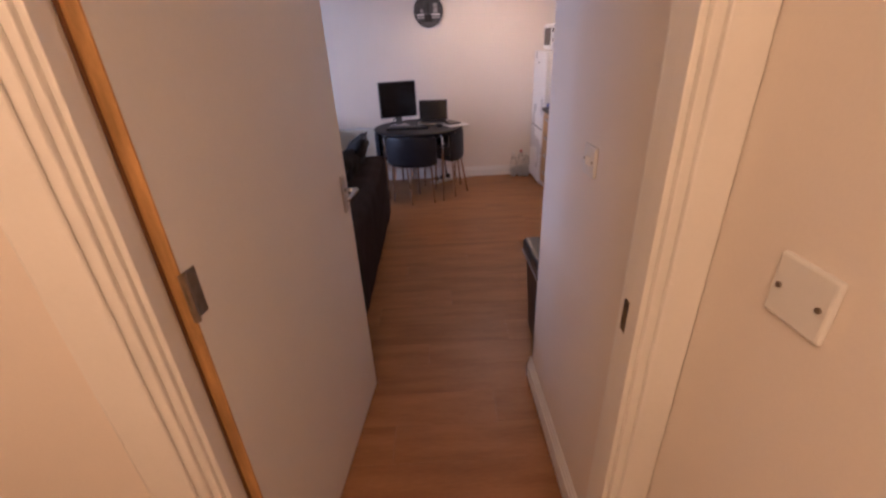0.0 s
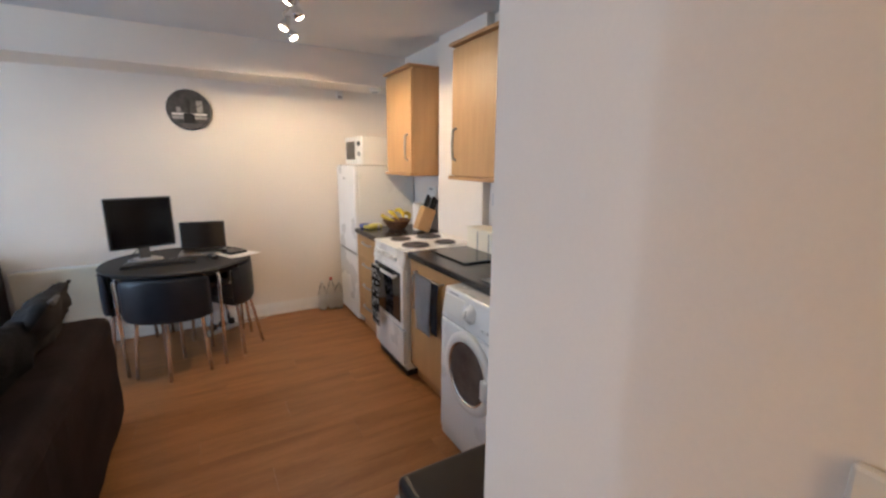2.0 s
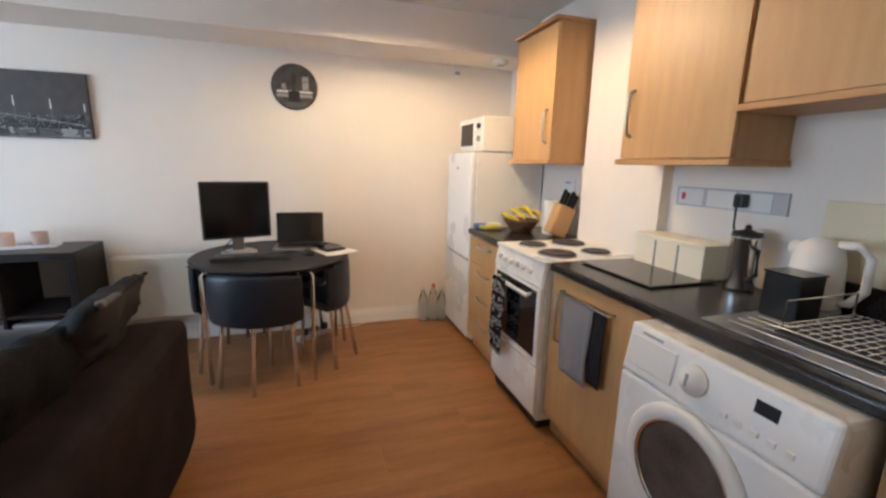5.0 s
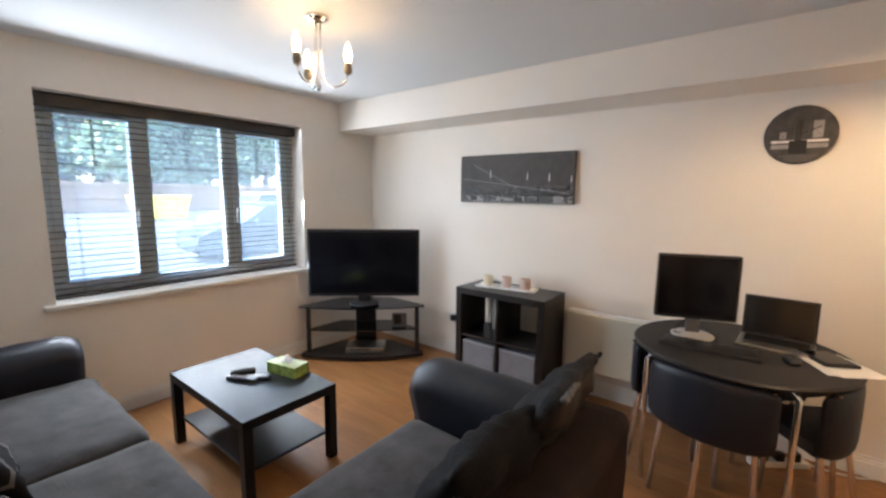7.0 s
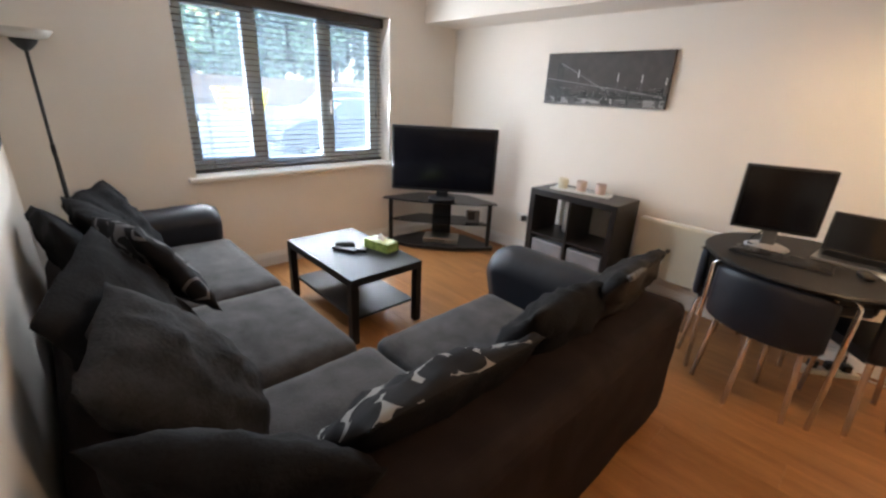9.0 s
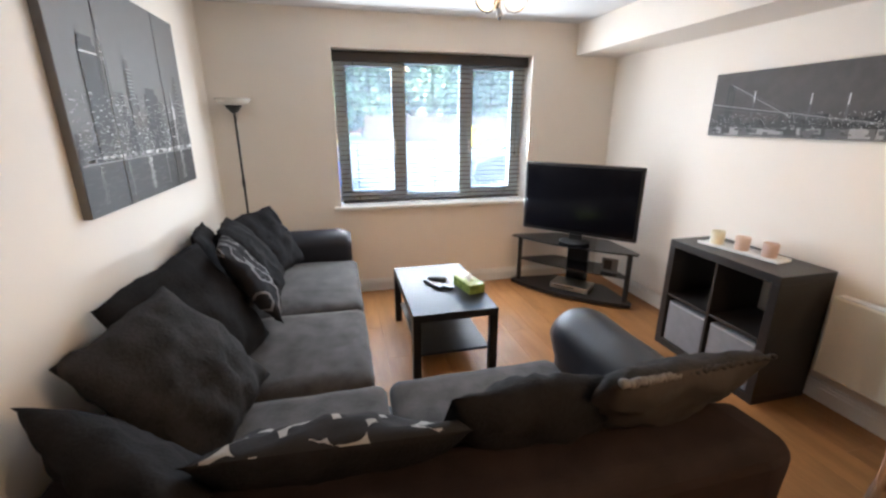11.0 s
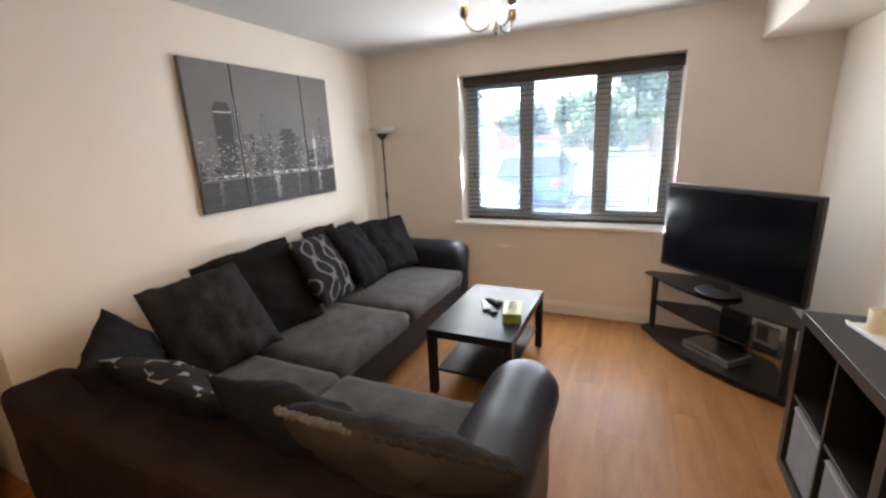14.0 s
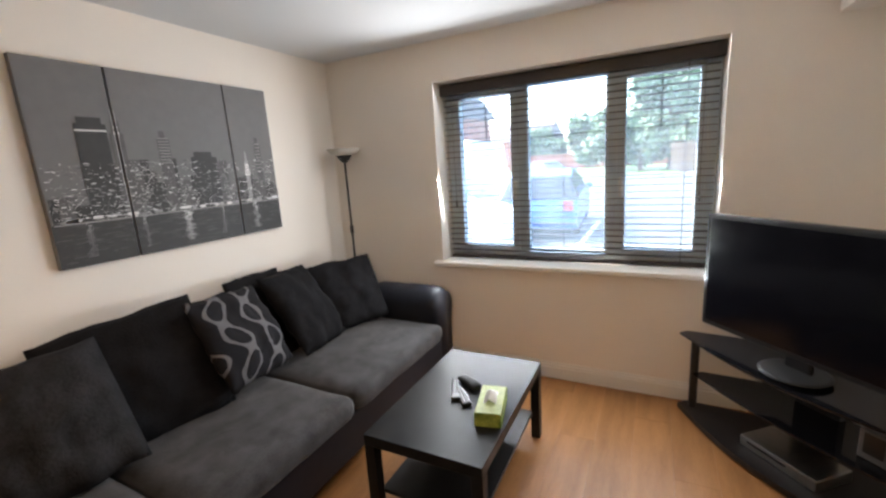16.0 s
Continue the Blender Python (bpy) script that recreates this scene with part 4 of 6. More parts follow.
class Print:
    """Flat printed shapes, clipped to the panels, on a wall canvas; x to the viewer's right, z up."""

    def __init__(self, panels):
        self.panels, self.bm = panels, bmesh.new()

    def rect(self, x0, x1, z0, z1, ink, lift):
        for a, b, c, d in self.panels:
            u0, u1, v0, v1 = max(x0, a), min(x1, b), max(z0, c), min(z1, d)
            if u1 > u0 and v1 > v0:
                f = self.bm.faces.new([self.bm.verts.new(p) for p in ((u0, -lift, v0), (u1, -lift, v0), (u1, -lift, v1), (u0, -lift, v1))])
                f.material_index = ink

    def line(self, x0, z0, x1, z1, w, ink, lift, n=10):
        for k in range(n):
            a, b = k / n, (k + 1) / n
            xa, xb, za, zb = x0 + (x1 - x0) * a, x0 + (x1 - x0) * b, z0 + (z1 - z0) * a, z0 + (z1 - z0) * b
            if any(p[0] <= min(xa, xb) and max(xa, xb) <= p[1] and p[2] <= min(za, zb) - w and max(za, zb) + w <= p[3] for p in self.panels):
                f = self.bm.faces.new([self.bm.verts.new(p) for p in ((xa, -lift, za - w), (xb, -lift, zb - w), (xb, -lift, zb + w), (xa, -lift, za + w))])
                f.material_index = ink


rnd = random.Random(11)
big = thing("triptych_canvas", (1.466, -3.63, 1.202), 180, "three-panel grey canvas of a city skyline at night", "wall picture")
PANELS = ((-0.641, -0.308, 0, 0.933), (-0.300, 0.322, 0, 0.933), (0.330, 0.641, 0, 0.933))
for a, b, c, d in PANELS:
    part("panel", box(a, b, -0.034, 0.0, c, d, 0.003), INK[5], big, "stretched grey canvas panel")
pr = Print([(a + 0.002, b - 0.002, c + 0.002, d - 0.002) for a, b, c, d in PANELS])
pr.rect(-0.7, 0.7, 0.0, 0.205, 1, 0.0350)
for k in range(420):
    x, z = rnd.uniform(-0.64, 0.62), 0.008 + 0.188 * rnd.random() ** 0.7
    pr.rect(x, x + rnd.uniform(0.012, 0.07), z, z + rnd.uniform(0.0012, 0.003), rnd.choice((2, 2, 6, 1)), 0.0352 + k * 1e-6)
for x, w, n in ((-0.02, 0.055, 95), (0.44, 0.045, 60), (-0.25, 0.03, 26), (0.2, 0.03, 26), (-0.5, 0.04, 22)):
    for k in range(n):
        z = 0.198 - 0.165 * (k / n) ** 1.1
        half = w * rnd.uniform(0.12, 0.55) * (0.6 + 0.4 * k / n)
        c = x + rnd.gauss(0, w * 0.16)
        pr.rect(c - half, c + half, z, z + 0.0018, 4 if k < n * 0.35 and rnd.random() < 0.6 else 3, 0.0357 + k * 1e-6)
x, k = -0.63, 0
while x < 0.63:
    w = rnd.uniform(0.035, 0.10)
    top = 0.30 + 0.17 * rnd.random() + (0.06 if -0.5 < x < 0.25 else -0.03)
    lift = 0.0362 + (k % 5) * 1e-4
    pr.rect(x, x + w, 0.20, top, rnd.choice((1, 1, 2, 1)), lift)
    for r in range(int((top - 0.22) / 0.014)):
        for c in range(int(w / 0.009)):
            if rnd.random() < 0.36:
                u, v = x + 0.004 + c * 0.009, 0.225 + r * 0.014
                pr.rect(u, u + rnd.choice((0.004, 0.007)), v, v + 0.005, rnd.choice((3, 3, 4, 2)), 0.0372)
    x += w * 0.8
    k += 1
for x0, x1, z1, ink in ((-0.475, -0.345, 0.66, 1), (-0.46, -0.36, 0.69, 1), (-0.335, -0.275, 0.62, 2), (-0.325, -0.285, 0.68, 2), (-0.315, -0.295, 0.73, 3), (-0.12, -0.055, 0.60, 2),
                        (-0.105, -0.075, 0.64, 2), (0.05, 0.21, 0.50, 1), (0.07, 0.18, 0.53, 1), (0.40, 0.43, 0.47, 3), (0.41, 0.42, 0.53, 3), (0.49, 0.54, 0.58, 2), (0.50, 0.525, 0.62, 2)):
    pr.rect(x0, x1, 0.2, z1, ink, 0.0376 + z1 * 2e-4)
pr.rect(-0.475, -0.345, 0.625, 0.632, 4, 0.0385)
for k in range(9):
    pr.rect(-0.318 + 0.0015 * k, -0.292 - 0.0015 * k, 0.60 + 0.014 * k, 0.611 + 0.014 * k, 4 if k % 2 else 3, 0.0386)
    pr.rect(-0.115, -0.06, 0.47 + 0.016 * k, 0.474 + 0.016 * k, 3, 0.0386)
    pr.rect(0.41 - 0.002 * (8 - k), 0.42 + 0.002 * (8 - k), 0.38 + 0.015 * k, 0.39 + 0.015 * k, 4 if k < 5 else 3, 0.0386)
    pr.rect(0.496, 0.534, 0.40 + 0.022 * k, 0.405 + 0.022 * k, 3, 0.0386)
for k in range(70):
    x = rnd.uniform(-0.64, 0.6)
    pr.rect(x, x + rnd.uniform(0.01, 0.06), 0.205 + 0.02 * rnd.random(), 0.209 + 0.02 * rnd.random(), rnd.choice((3, 4)), 0.0389)
for k in range(1500):
    u, v = rnd.uniform(-0.635, 0.625), 0.21 + 0.27 * rnd.random() ** 1.5
    pr.rect(u, u + rnd.choice((0.003, 0.005, 0.009, 0.02)), v, v + rnd.choice((0.0025, 0.004)), rnd.choice((4, 3, 3, 2)), 0.0388)
pr.rect(-0.63, 0.63, 0.2, 0.206, 3, 0.0387)
part("skyline_print", pr.bm, INK, big, "printed black and white skyline")

bg = thing("bridge_canvas", (1.892, 0, 1.478), 0, "wide dark canvas of a lit suspension bridge at night", "wall picture")
part("panel", box(-0.531, 0.531, -0.03, 0.0, 0, 0.408, 0.003), INK[6], bg, "stretched dark canvas panel")
pr = Print([(-0.529, 0.529, 0.002, 0.406)])
pr.rect(-0.53, 0.53, 0.0, 0.06, 2, 0.0308)
for k in range(60):
    u = rnd.uniform(-0.52, 0.5)
    pr.rect(u, u + rnd.uniform(0.02, 0.1), rnd.uniform(0.005, 0.04), rnd.uniform(0.042, 0.06), rnd.choice((1, 3, 2)), 0.0310 + k * 1e-5)
x = -0.53
while x < 0.53:
    w = rnd.uniform(0.02, 0.06)
    pr.rect(x, x + w, 0.058, 0.08 + 0.07 * rnd.random(), rnd.choice((0, 1, 1)), 0.0320)
    x += w
pr.rect(-0.42, -0.36, 0.03, 0.33, 1, 0.0326)
pr.rect(-0.405, -0.395, 0.20, 0.29, 6, 0.0328)
pr.rect(-0.385, -0.375, 0.20, 0.29, 6, 0.0328)
pr.rect(0.03, 0.055, 0.05, 0.17, 1, 0.0326)
for s in range(3):
    pr.line(-0.53, 0.21 - s * 0.012, 0.5, 0.085 - s * 0.004, 0.0022, (3, 1, 2)[s], 0.0330 + s * 1e-4, 60)
for k in range(16):
    pr.line(-0.39, 0.33, -0.30 + k * 0.025, 0.185 - k * 0.003, 0.0009, 2, 0.0333, 24)
pr.line(-0.39, 0.33, 0.04, 0.12, 0.002, 3, 0.0334, 50)
pr.line(0.04, 0.17, 0.30, 0.10, 0.0015, 2, 0.0334, 30)
for u, v, h in ((-0.22, 0.12, 0.16), (0.13, 0.10, 0.15), (0.32, 0.09, 0.15), (0.5, 0.1, 0.12)):
    pr.rect(u, u + 0.014, v, v + h * 0.75, 2, 0.0324)
    pr.rect(u + 0.004, u + 0.010, v + h * 0.6, v + h, 4, 0.0336)
for k in range(330):
    u, v = rnd.uniform(-0.52, 0.52), 0.055 + 0.09 * rnd.random()
    pr.rect(u, u + rnd.choice((0.003, 0.006)), v, v + 0.003, rnd.choice((4, 3, 3)), 0.0338)
part("bridge_print", pr.bm, INK, bg, "printed night bridge with lights")

ck = thing("wall_clock", (3.709, 0, 1.902), 0, "round glass wall clock printed with a bridge", "clock")
part("disc", moved(lathe([(0.0, 0.0), (0.160, 0.0), (0.163, 0.004), (0.163, 0.016), (0.158, 0.02), (0.0, 0.02)], 56), pose(0, 0, 0, 90)), shade("clock_print", 0.055, 0.5), ck)
pr = Print([(-0.15, 0.15, -0.15, 0.15)])


def disc_rect(x0, x1, z0, z1, ink, lift):
    n = 12
    for k in range(n):
        a, b = x0 + (x1 - x0) * k / n, x0 + (x1 - x0) * (k + 1) / n
        lim = math.sqrt(max(0, 0.152 ** 2 - max(abs(a), abs(b)) ** 2))
        pr.rect(a, b, max(z0, -lim), min(z1, lim), ink, lift)


disc_rect(-0.15, 0.15, -0.042, -0.028, 4, 0.0212)
disc_rect(-0.15, 0.15, -0.075, -0.05, 3, 0.0211)
disc_rect(-0.13, 0.13, -0.15, -0.11, 2, 0.0211)
disc_rect(-0.045, 0.035, -0.105, -0.03, 0, 0.0216)
disc_rect(-0.02, 0.01, -0.03, 0.10, 1, 0.0214)
disc_rect(0.055, 0.10, -0.02, 0.075, 3, 0.0213)
disc_rect(-0.09, -0.06, -0.02, 0.02, 3, 0.0213)
for k in range(7):
    pr.line(0.0, 0.10, -0.13 + k * 0.04, -0.03, 0.001, 2, 0.0215, 12)
part("face_print", pr.bm, INK, ck, "printed grey bridge view")
part("pointer", box(-0.003, 0.003, -0.026, -0.024, -0.02, 0.07), BLACKP, ck)
part("pointer", moved(box(-0.0025, 0.0025, -0.028, -0.026, -0.02, 0.10), pose(0, 0, 0, 0, 65, 0)), BLACKP, ck)
part("hub", moved(cyl(0.007, 0.02, 0.03, seg=14), pose(0, 0, 0, 90)), BLACKP, ck)
sn = thing("motion_sensor", (4.98, 0, 2.12), 0, "small white alarm sensor box high on the wall", "sensor")
part("case", box(-0.032, 0.032, -0.035, 0, -0.045, 0.035, 0.006), WHITEP, sn)
part("lens", box(-0.02, 0.02, -0.038, -0.034, -0.035, -0.01, 0.002), GREYP, sn)
al = thing("heat_alarm", (5.24, -0.30, 2.16), 0, "round white heat alarm under the ceiling beam", "alarm")
part("case", lathe([(0.0, -0.035), (0.04, -0.034), (0.055, -0.02), (0.058, -0.004), (0.058, 0.0)], 28), WHITEP, al, "", True)
part("grille", lathe([(0.02, -0.0365), (0.032, -0.0362), (0.032, -0.034), (0.02, -0.034)], 20), GREYP, al)

# ---- kitchen ----
def bar_handle(parent, x, y, z, length, upright=True):
    if upright:
        pts = [(x, y, z - length / 2), (x - 0.025, y, z - length / 2 + 0.012), (x - 0.03, y, z), (x - 0.025, y, z + length / 2 - 0.012), (x, y, z + length / 2)]
    else:
        pts = [(x, y - length / 2, z), (x - 0.022, y - length / 2 + 0.012, z), (x - 0.028, y, z), (x - 0.022, y + length / 2 - 0.012, z), (x, y + length / 2, z)]
    return part("handle", tube(pts, 0.0082, 10), STEEL, parent, "brushed steel bow handle", True)


def base_unit(name, y0, y1, label, doors=(), drawers=0, handle_y=None):
    t = thing(name, (4.905, (y0 + y1) / 2, 0), 0, label, "cabinet", "kitchen base units")
    w = (y1 - y0) / 2
    part("carcass", box(0.02, 0.58, -w + 0.001, w - 0.001, 0.10, 0.868), BEECH, t)
    part("plinth", box(0.05, 0.07, -w + 0.001, w - 0.001, 0.0, 0.10), BEECHEDGE, t)
    if drawers:
        h = 0.75 / drawers
        for k in range(drawers):
            d = part("drawer_front", box(0.0, 0.019, -w + 0.003, w - 0.003, 0.112 + k * h, 0.112 + (k + 1) * h - 0.005, 0.002), BEECH, t)
            bar_handle(d, 0.0, 0, 0.112 + (k + 0.72) * h, 0.20, False)
    else:
        d = part("door", box(0.0, 0.019, -w + 0.003, w - 0.003, 0.112, 0.862, 0.002), BEECH, t)
        bar_handle(d, 0.0, handle_y, 0.66, 0.24)
    return t


base_unit("drawer_unit", -1.195, -0.645, "beech four-drawer kitchen base unit beside the fridge", drawers=4)
base_unit("cupboard_unit", -2.385, -1.76, "beech kitchen cupboard between cooker and washing machine", handle_y=0.22)
base_unit("sink_unit", -3.68, -3.02, "beech kitchen cupboard under the sink", handle_y=0.295)
for nm, y0, y1 in (("worktop_1", -1.20, -0.64), ("worktop_2", -3.69, -1.755)):
    t = thing("worktop", (4.885, 0, 0.87), 0, "black speckled stone-effect worktop with a rounded front edge", "worktop", "kitchen worktops")
    part("slab", box(0, 0.604 if y1 > -1 else 0.604, y0, y1, 0, 0.04, 0.012, 4), WORKTOP, t)
up = thing("upstand", (5.47, 0, 0.911), 0, "black worktop upstand along the sink wall", "upstand")
part("strip", box(0, 0.02, -3.69, -2.50, 0, 0.10, 0.003), WORKTOP, up)
sp = thing("splashback", (5.478, 0, 1.012), 0, "plain cream splashback panel behind the sink", "splashback")
part("panel", box(0, 0.012, -3.16, -2.50, 0, 0.26, 0.002), mat("cream_gloss_panel", (0.74, 0.66, 0.48), 0.2, var=0.03, bump=0.0), sp)


def wall_unit(y0, y1, z0, label, handles, skirt=True):
    t = thing("wall_cabinet", (5.20, (y0 + y1) / 2, 0), 0, label, "cabinet", "kitchen wall units")
    w = (y1 - y0) / 2
    part("carcass", box(0.02, 0.288, -w, w, z0, 2.20), BEECH, t)
    for (a, b, hy) in handles:
        d = part("door", box(0.0, 0.019, a + 0.002, b - 0.002, z0 + 0.004, 2.185, 0.002), BEECH, t)
        bar_handle(d, 0.0, hy, z0 + 0.20, 0.20)
    part("cornice", box(-0.022, 0.288, -w - 0.012, w + 0.012, 2.20, 2.222, 0.004), BEECHEDGE, t)
    if skirt:
        part("pelmet", box(-0.018, 0.288, -w - 0.012, w + 0.012, z0 - 0.024, z0, 0.004), BEECHEDGE, t)
    return t


wall_unit(-1.17, -0.67, 1.405, "tall single beech wall cabinet above the drawers", ((-0.25, 0.25, -0.19),))
wall_unit(-2.345, -1.79, 1.405, "tall beech wall cabinet above the worktop", ((-0.2775, 0.2775, 0.225),))
wall_unit(-3.67, -2.36, 1.585, "shallow double beech wall cabinet above the sink", ((-0.655, 0.03, -0.005), (0.03, 0.655, 0.09)))

fg = thing("fridge_freezer", (4.90, -0.36, 0), 0, "tall white fridge freezer beside the worktop", "fridge freezer")
part("cabinet", box(0.04, 0.58, -0.27, 0.27, 0.02, 1.455, 0.006), WHITEG, fg)
part("freezer_door", box(0.0, 0.045, -0.27, 0.27, 0.04, 0.655, 0.016, 3), WHITEG, fg)
part("fridge_door", box(0.0, 0.045, -0.27, 0.27, 0.665, 1.455, 0.016, 3), WHITEG, fg)
part("grip", box(-0.004, 0.01, -0.25, 0.22, 0.652, 0.668, 0.004), GREYP, fg, "dark grey door grip")
part("badge", box(-0.0015, 0.0, 0.0, 0.05, 1.33, 1.345), GREYP, fg)
for y in (-0.2, 0.2):
    part("foot", cyl(0.02, 0, 0.025, seg=12, at=(0.1, y)), BLACKP, fg)
mw = thing("microwave", (4.99, -0.34, 1.457), 0, "white microwave oven on top of the fridge", "microwave")
part("case", box(0.01, 0.36, -0.24, 0.23, 0.008, 0.255, 0.008), WHITEP, mw)
part("door", box(0.0, 0.012, -0.10, 0.225, 0.012, 0.25, 0.004), WHITEP, mw)
part("window", box(-0.002, 0.001, -0.07, 0.19, 0.05, 0.215, 0.001), BGLASS, mw, "dark door window")
part("dial", moved(cyl(0.02, 0, 0.018, seg=16), pose(0.008, -0.175, 0.19, 0, -90)), BLACKP, mw)
part("dial", moved(cyl(0.02, 0, 0.018, seg=16), pose(0.008, -0.175, 0.10, 0, -90)), GREYP, mw)

# cooker
ck2 = thing("cooker", (4.86, -1.478, 0), 0, "white freestanding electric cooker with four plates", "cooker")
part("body", box(0.02, 0.57, -0.272, 0.272, 0.05, 0.895, 0.004), WHITEG, ck2)
part("hob_plate", box(0.0, 0.572, -0.275, 0.275, 0.893, 0.912, 0.006), WHITEG, ck2)
panel = bmesh.new()
pv = [(-0.012, 0.775), (0.03, 0.775), (0.03, 0.905), (0.012, 0.905)]
fa = [panel.verts.new((x, -0.275, z)) for x, z in pv]
fb = [panel.verts.new((x, 0.275, z)) for x, z in pv]
panel.faces.new(fa)
panel.faces.new(fb[::-1])
for k in range(4):
    panel.faces.new((fa[k], fa[(k + 1) % 4], fb[(k + 1) % 4], fb[k]))
bmesh.ops.recalc_face_normals(panel, faces=panel.faces[:])
bmesh.ops.bevel(panel, geom=panel.edges[:], offset=0.008, segments=2, affect="EDGES")
cp = part("control_panel", panel, WHITEG, ck2)
for k in range(6):
    part("knob", moved(lathe([(0.017, 0), (0.017, 0.012), (0.012, 0.024), (0.0, 0.025)], 16), pose(0.0, 0.2 - k * 0.07, 0.838, 0, -80)), WHITEP, cp, "white control knob", True)
for x, y, r in ((0.16, -0.13, 0.095), (0.16, 0.13, 0.075), (0.40, -0.13, 0.075), (0.40, 0.13, 0.095)):
    pl = part("hot_plate", lathe([(0.0, 0.0), (r, 0.0), (r, 0.012), (r - 0.006, 0.016), (0.03, 0.016), (0.025, 0.013), (0.0, 0.013)], 32, (x, y, 0.91)), mat("cast_iron_plate", (0.055, 0.045, 0.045), 0.5, var=0.3, scale=12), ck2, "dark cast iron plate", True)
    part("trim_ring", lathe([(r, 0.0), (r + 0.008, 0.0), (r + 0.007, 0.006), (r, 0.007)], 32, (x, y, 0.912), ring=True), STEEL, pl)
ov = part("oven_door", box(-0.008, 0.02, -0.268, 0.268, 0.36, 0.772, 0.006), WHITEG, ck2)
part("door_glass", box(-0.0105, -0.007, -0.235, 0.235, 0.40, 0.752, 0.001), BGLASS, ov, "black oven door glass")
part("door_handle", join(tube([(-0.045, -0.2, 0.725), (-0.045, 0.2, 0.725)], 0.011, 12), join(tube([(-0.006, -0.18, 0.725), (-0.045, -0.18, 0.725)], 0.008, 8), tube([(-0.006, 0.18, 0.725), (-0.045, 0.18, 0.725)], 0.008, 8))), WHITEP, ov, "white bar handle", True)
part("bottom_drawer", box(-0.006, 0.02, -0.268, 0.268, 0.09, 0.35, 0.006), WHITEG, ck2)
part("plinth", box(0.03, 0.5, -0.26, 0.26, 0.0, 0.05), BLACKP, ck2, "black toe plinth")


def towel(name, at, w, drop, material, label, seed):
    bm = bmesh.new()
    n, m = 14, 16
    g = [[bm.verts.new((-0.008 * math.sin(j / m * 2.5) + 0.010 * noise.noise(Vector((i * 0.55, j * 0.13, seed))), (i / n - 0.5) * w * (1 - 0.12 * j / m),
                        -drop * j / m)) for j in range(m + 1)] for i in range(n + 1)]
    for i in range(n):
        for j in range(m):
            bm.faces.new((g[i][j], g[i + 1][j], g[i + 1][j + 1], g[i][j + 1]))
    bmesh.ops.solidify(bm, geom=bm.faces[:], thickness=0.006)
    ob = part(name, bm, material, None, "", True)
    ob.matrix_basis = pose(*at)
    return tagged(ob, label, "towel", "kitchen towels")


def striped(name, a, b, axis, scale):
    m = mat(name, a, 0.9, var=0.1, bump=0.3, fine=300)
    n, l = m.node_tree.nodes, m.node_tree.links
    bs = n["Principled BSDF"]
    src = bs.inputs["Base Color"].links[0].from_socket
    tc, wv, rp, mx = n.new("ShaderNodeTexCoord"), n.new("ShaderNodeTexWave"), n.new("ShaderNodeValToRGB"), n.new("ShaderNodeMix")
    wv.bands_direction = axis
    wv.inputs["Scale"].default_value, wv.inputs["Distortion"].default_value = scale, 0.4
    l.new(tc.outputs["Object"], wv.inputs[0])
    rp.color_ramp.elements[0].position, rp.color_ramp.elements[1].position = 0.6, 0.75
    l.new(wv.outputs["Fac"], rp.inputs[0])
    mx.data_type = "RGBA"
    mx.inputs["B"].default_value = (*b, 1)
    l.new(rp.outputs[0], mx.inputs["Factor"])
    l.new(src, mx.inputs["A"])
    l.new(mx.outputs["Result"], bs.inputs["Base Color"])
    return m


towel("tea_towel", (4.802, -1.375, 0.745), 0.17, 0.46, print_cloth("floral_tea_towel", True, (0.4, 30.0, 24.0), (0.62, 0.61, 0.58)), "black and white patterned tea towel on the oven handle", 3)
TOWELG = striped("grey_stripe_towel", (0.60, 0.61, 0.63), (0.24, 0.25, 0.28), "Y", 42)
rail = thing("towel_rail", (4.905, -2.04, 0.80), 0, "thin steel over-door towel rail", "towel rail")
part("bar", tube([(0.0, -0.17, 0.0), (-0.03, -0.17, 0.0), (-0.03, 0.17, 0.0), (0.0, 0.17, 0.0)], 0.005, 8), STEEL, rail, "", True)
towel("hand_towel", (4.868, -2.02, 0.806), 0.22, 0.36, TOWELG, "grey striped towel hanging over a cupboard door", 7)
towel("hand_towel", (4.878, -2.15, 0.806), 0.10, 0.33, mat("dark_towel", (0.035, 0.036, 0.045), 0.92, var=0.2, bump=0.3, fine=300), "dark grey towel hanging behind the striped one", 9)

# washing machine
wm = thing("washing_machine", (4.78, -2.70, 0), 0, "white front-loading washing machine under the worktop", "washing machine")
part("body", box(0.03, 0.57, -0.297, 0.297, 0.015, 0.865, 0.006), WHITEG, wm)
part("front_panel", box(0.0, 0.035, -0.297, 0.297, 0.06, 0.70, 0.012, 3), WHITEG, wm)
part("toe_panel", box(0.012, 0.035, -0.297, 0.297, 0.015, 0.06, 0.003), WHITEG, wm)
fascia = moved(box(-0.004, 0.04, -0.298, 0.298, -0.085, 0.085, 0.014, 3), pose(0.018, 0, 0.785, 0, 9))
fs = part("control_panel", fascia, WHITEG, wm)
part("detergent_drawer", moved(box(-0.009, -0.002, 0.10, 0.28, -0.05, 0.05, 0.004), pose(0.018, 0, 0.785, 0, 9)), WHITEP, fs)
part("programme_dial", moved(lathe([(0.0, 0.0), (0.045, 0.0), (0.043, 0.006), (0.032, 0.008), (0.028, 0.026), (0.0, 0.028)], 28), pose(0.012, 0.035, 0.79, 0, -81)), WHITEP, fs, "", True)
part("dial_mark", moved(box(-0.036, -0.033, -0.004, 0.004, -0.018, 0.018), pose(0.018, 0.035, 0.79, 0, 9)), GREYP, fs)
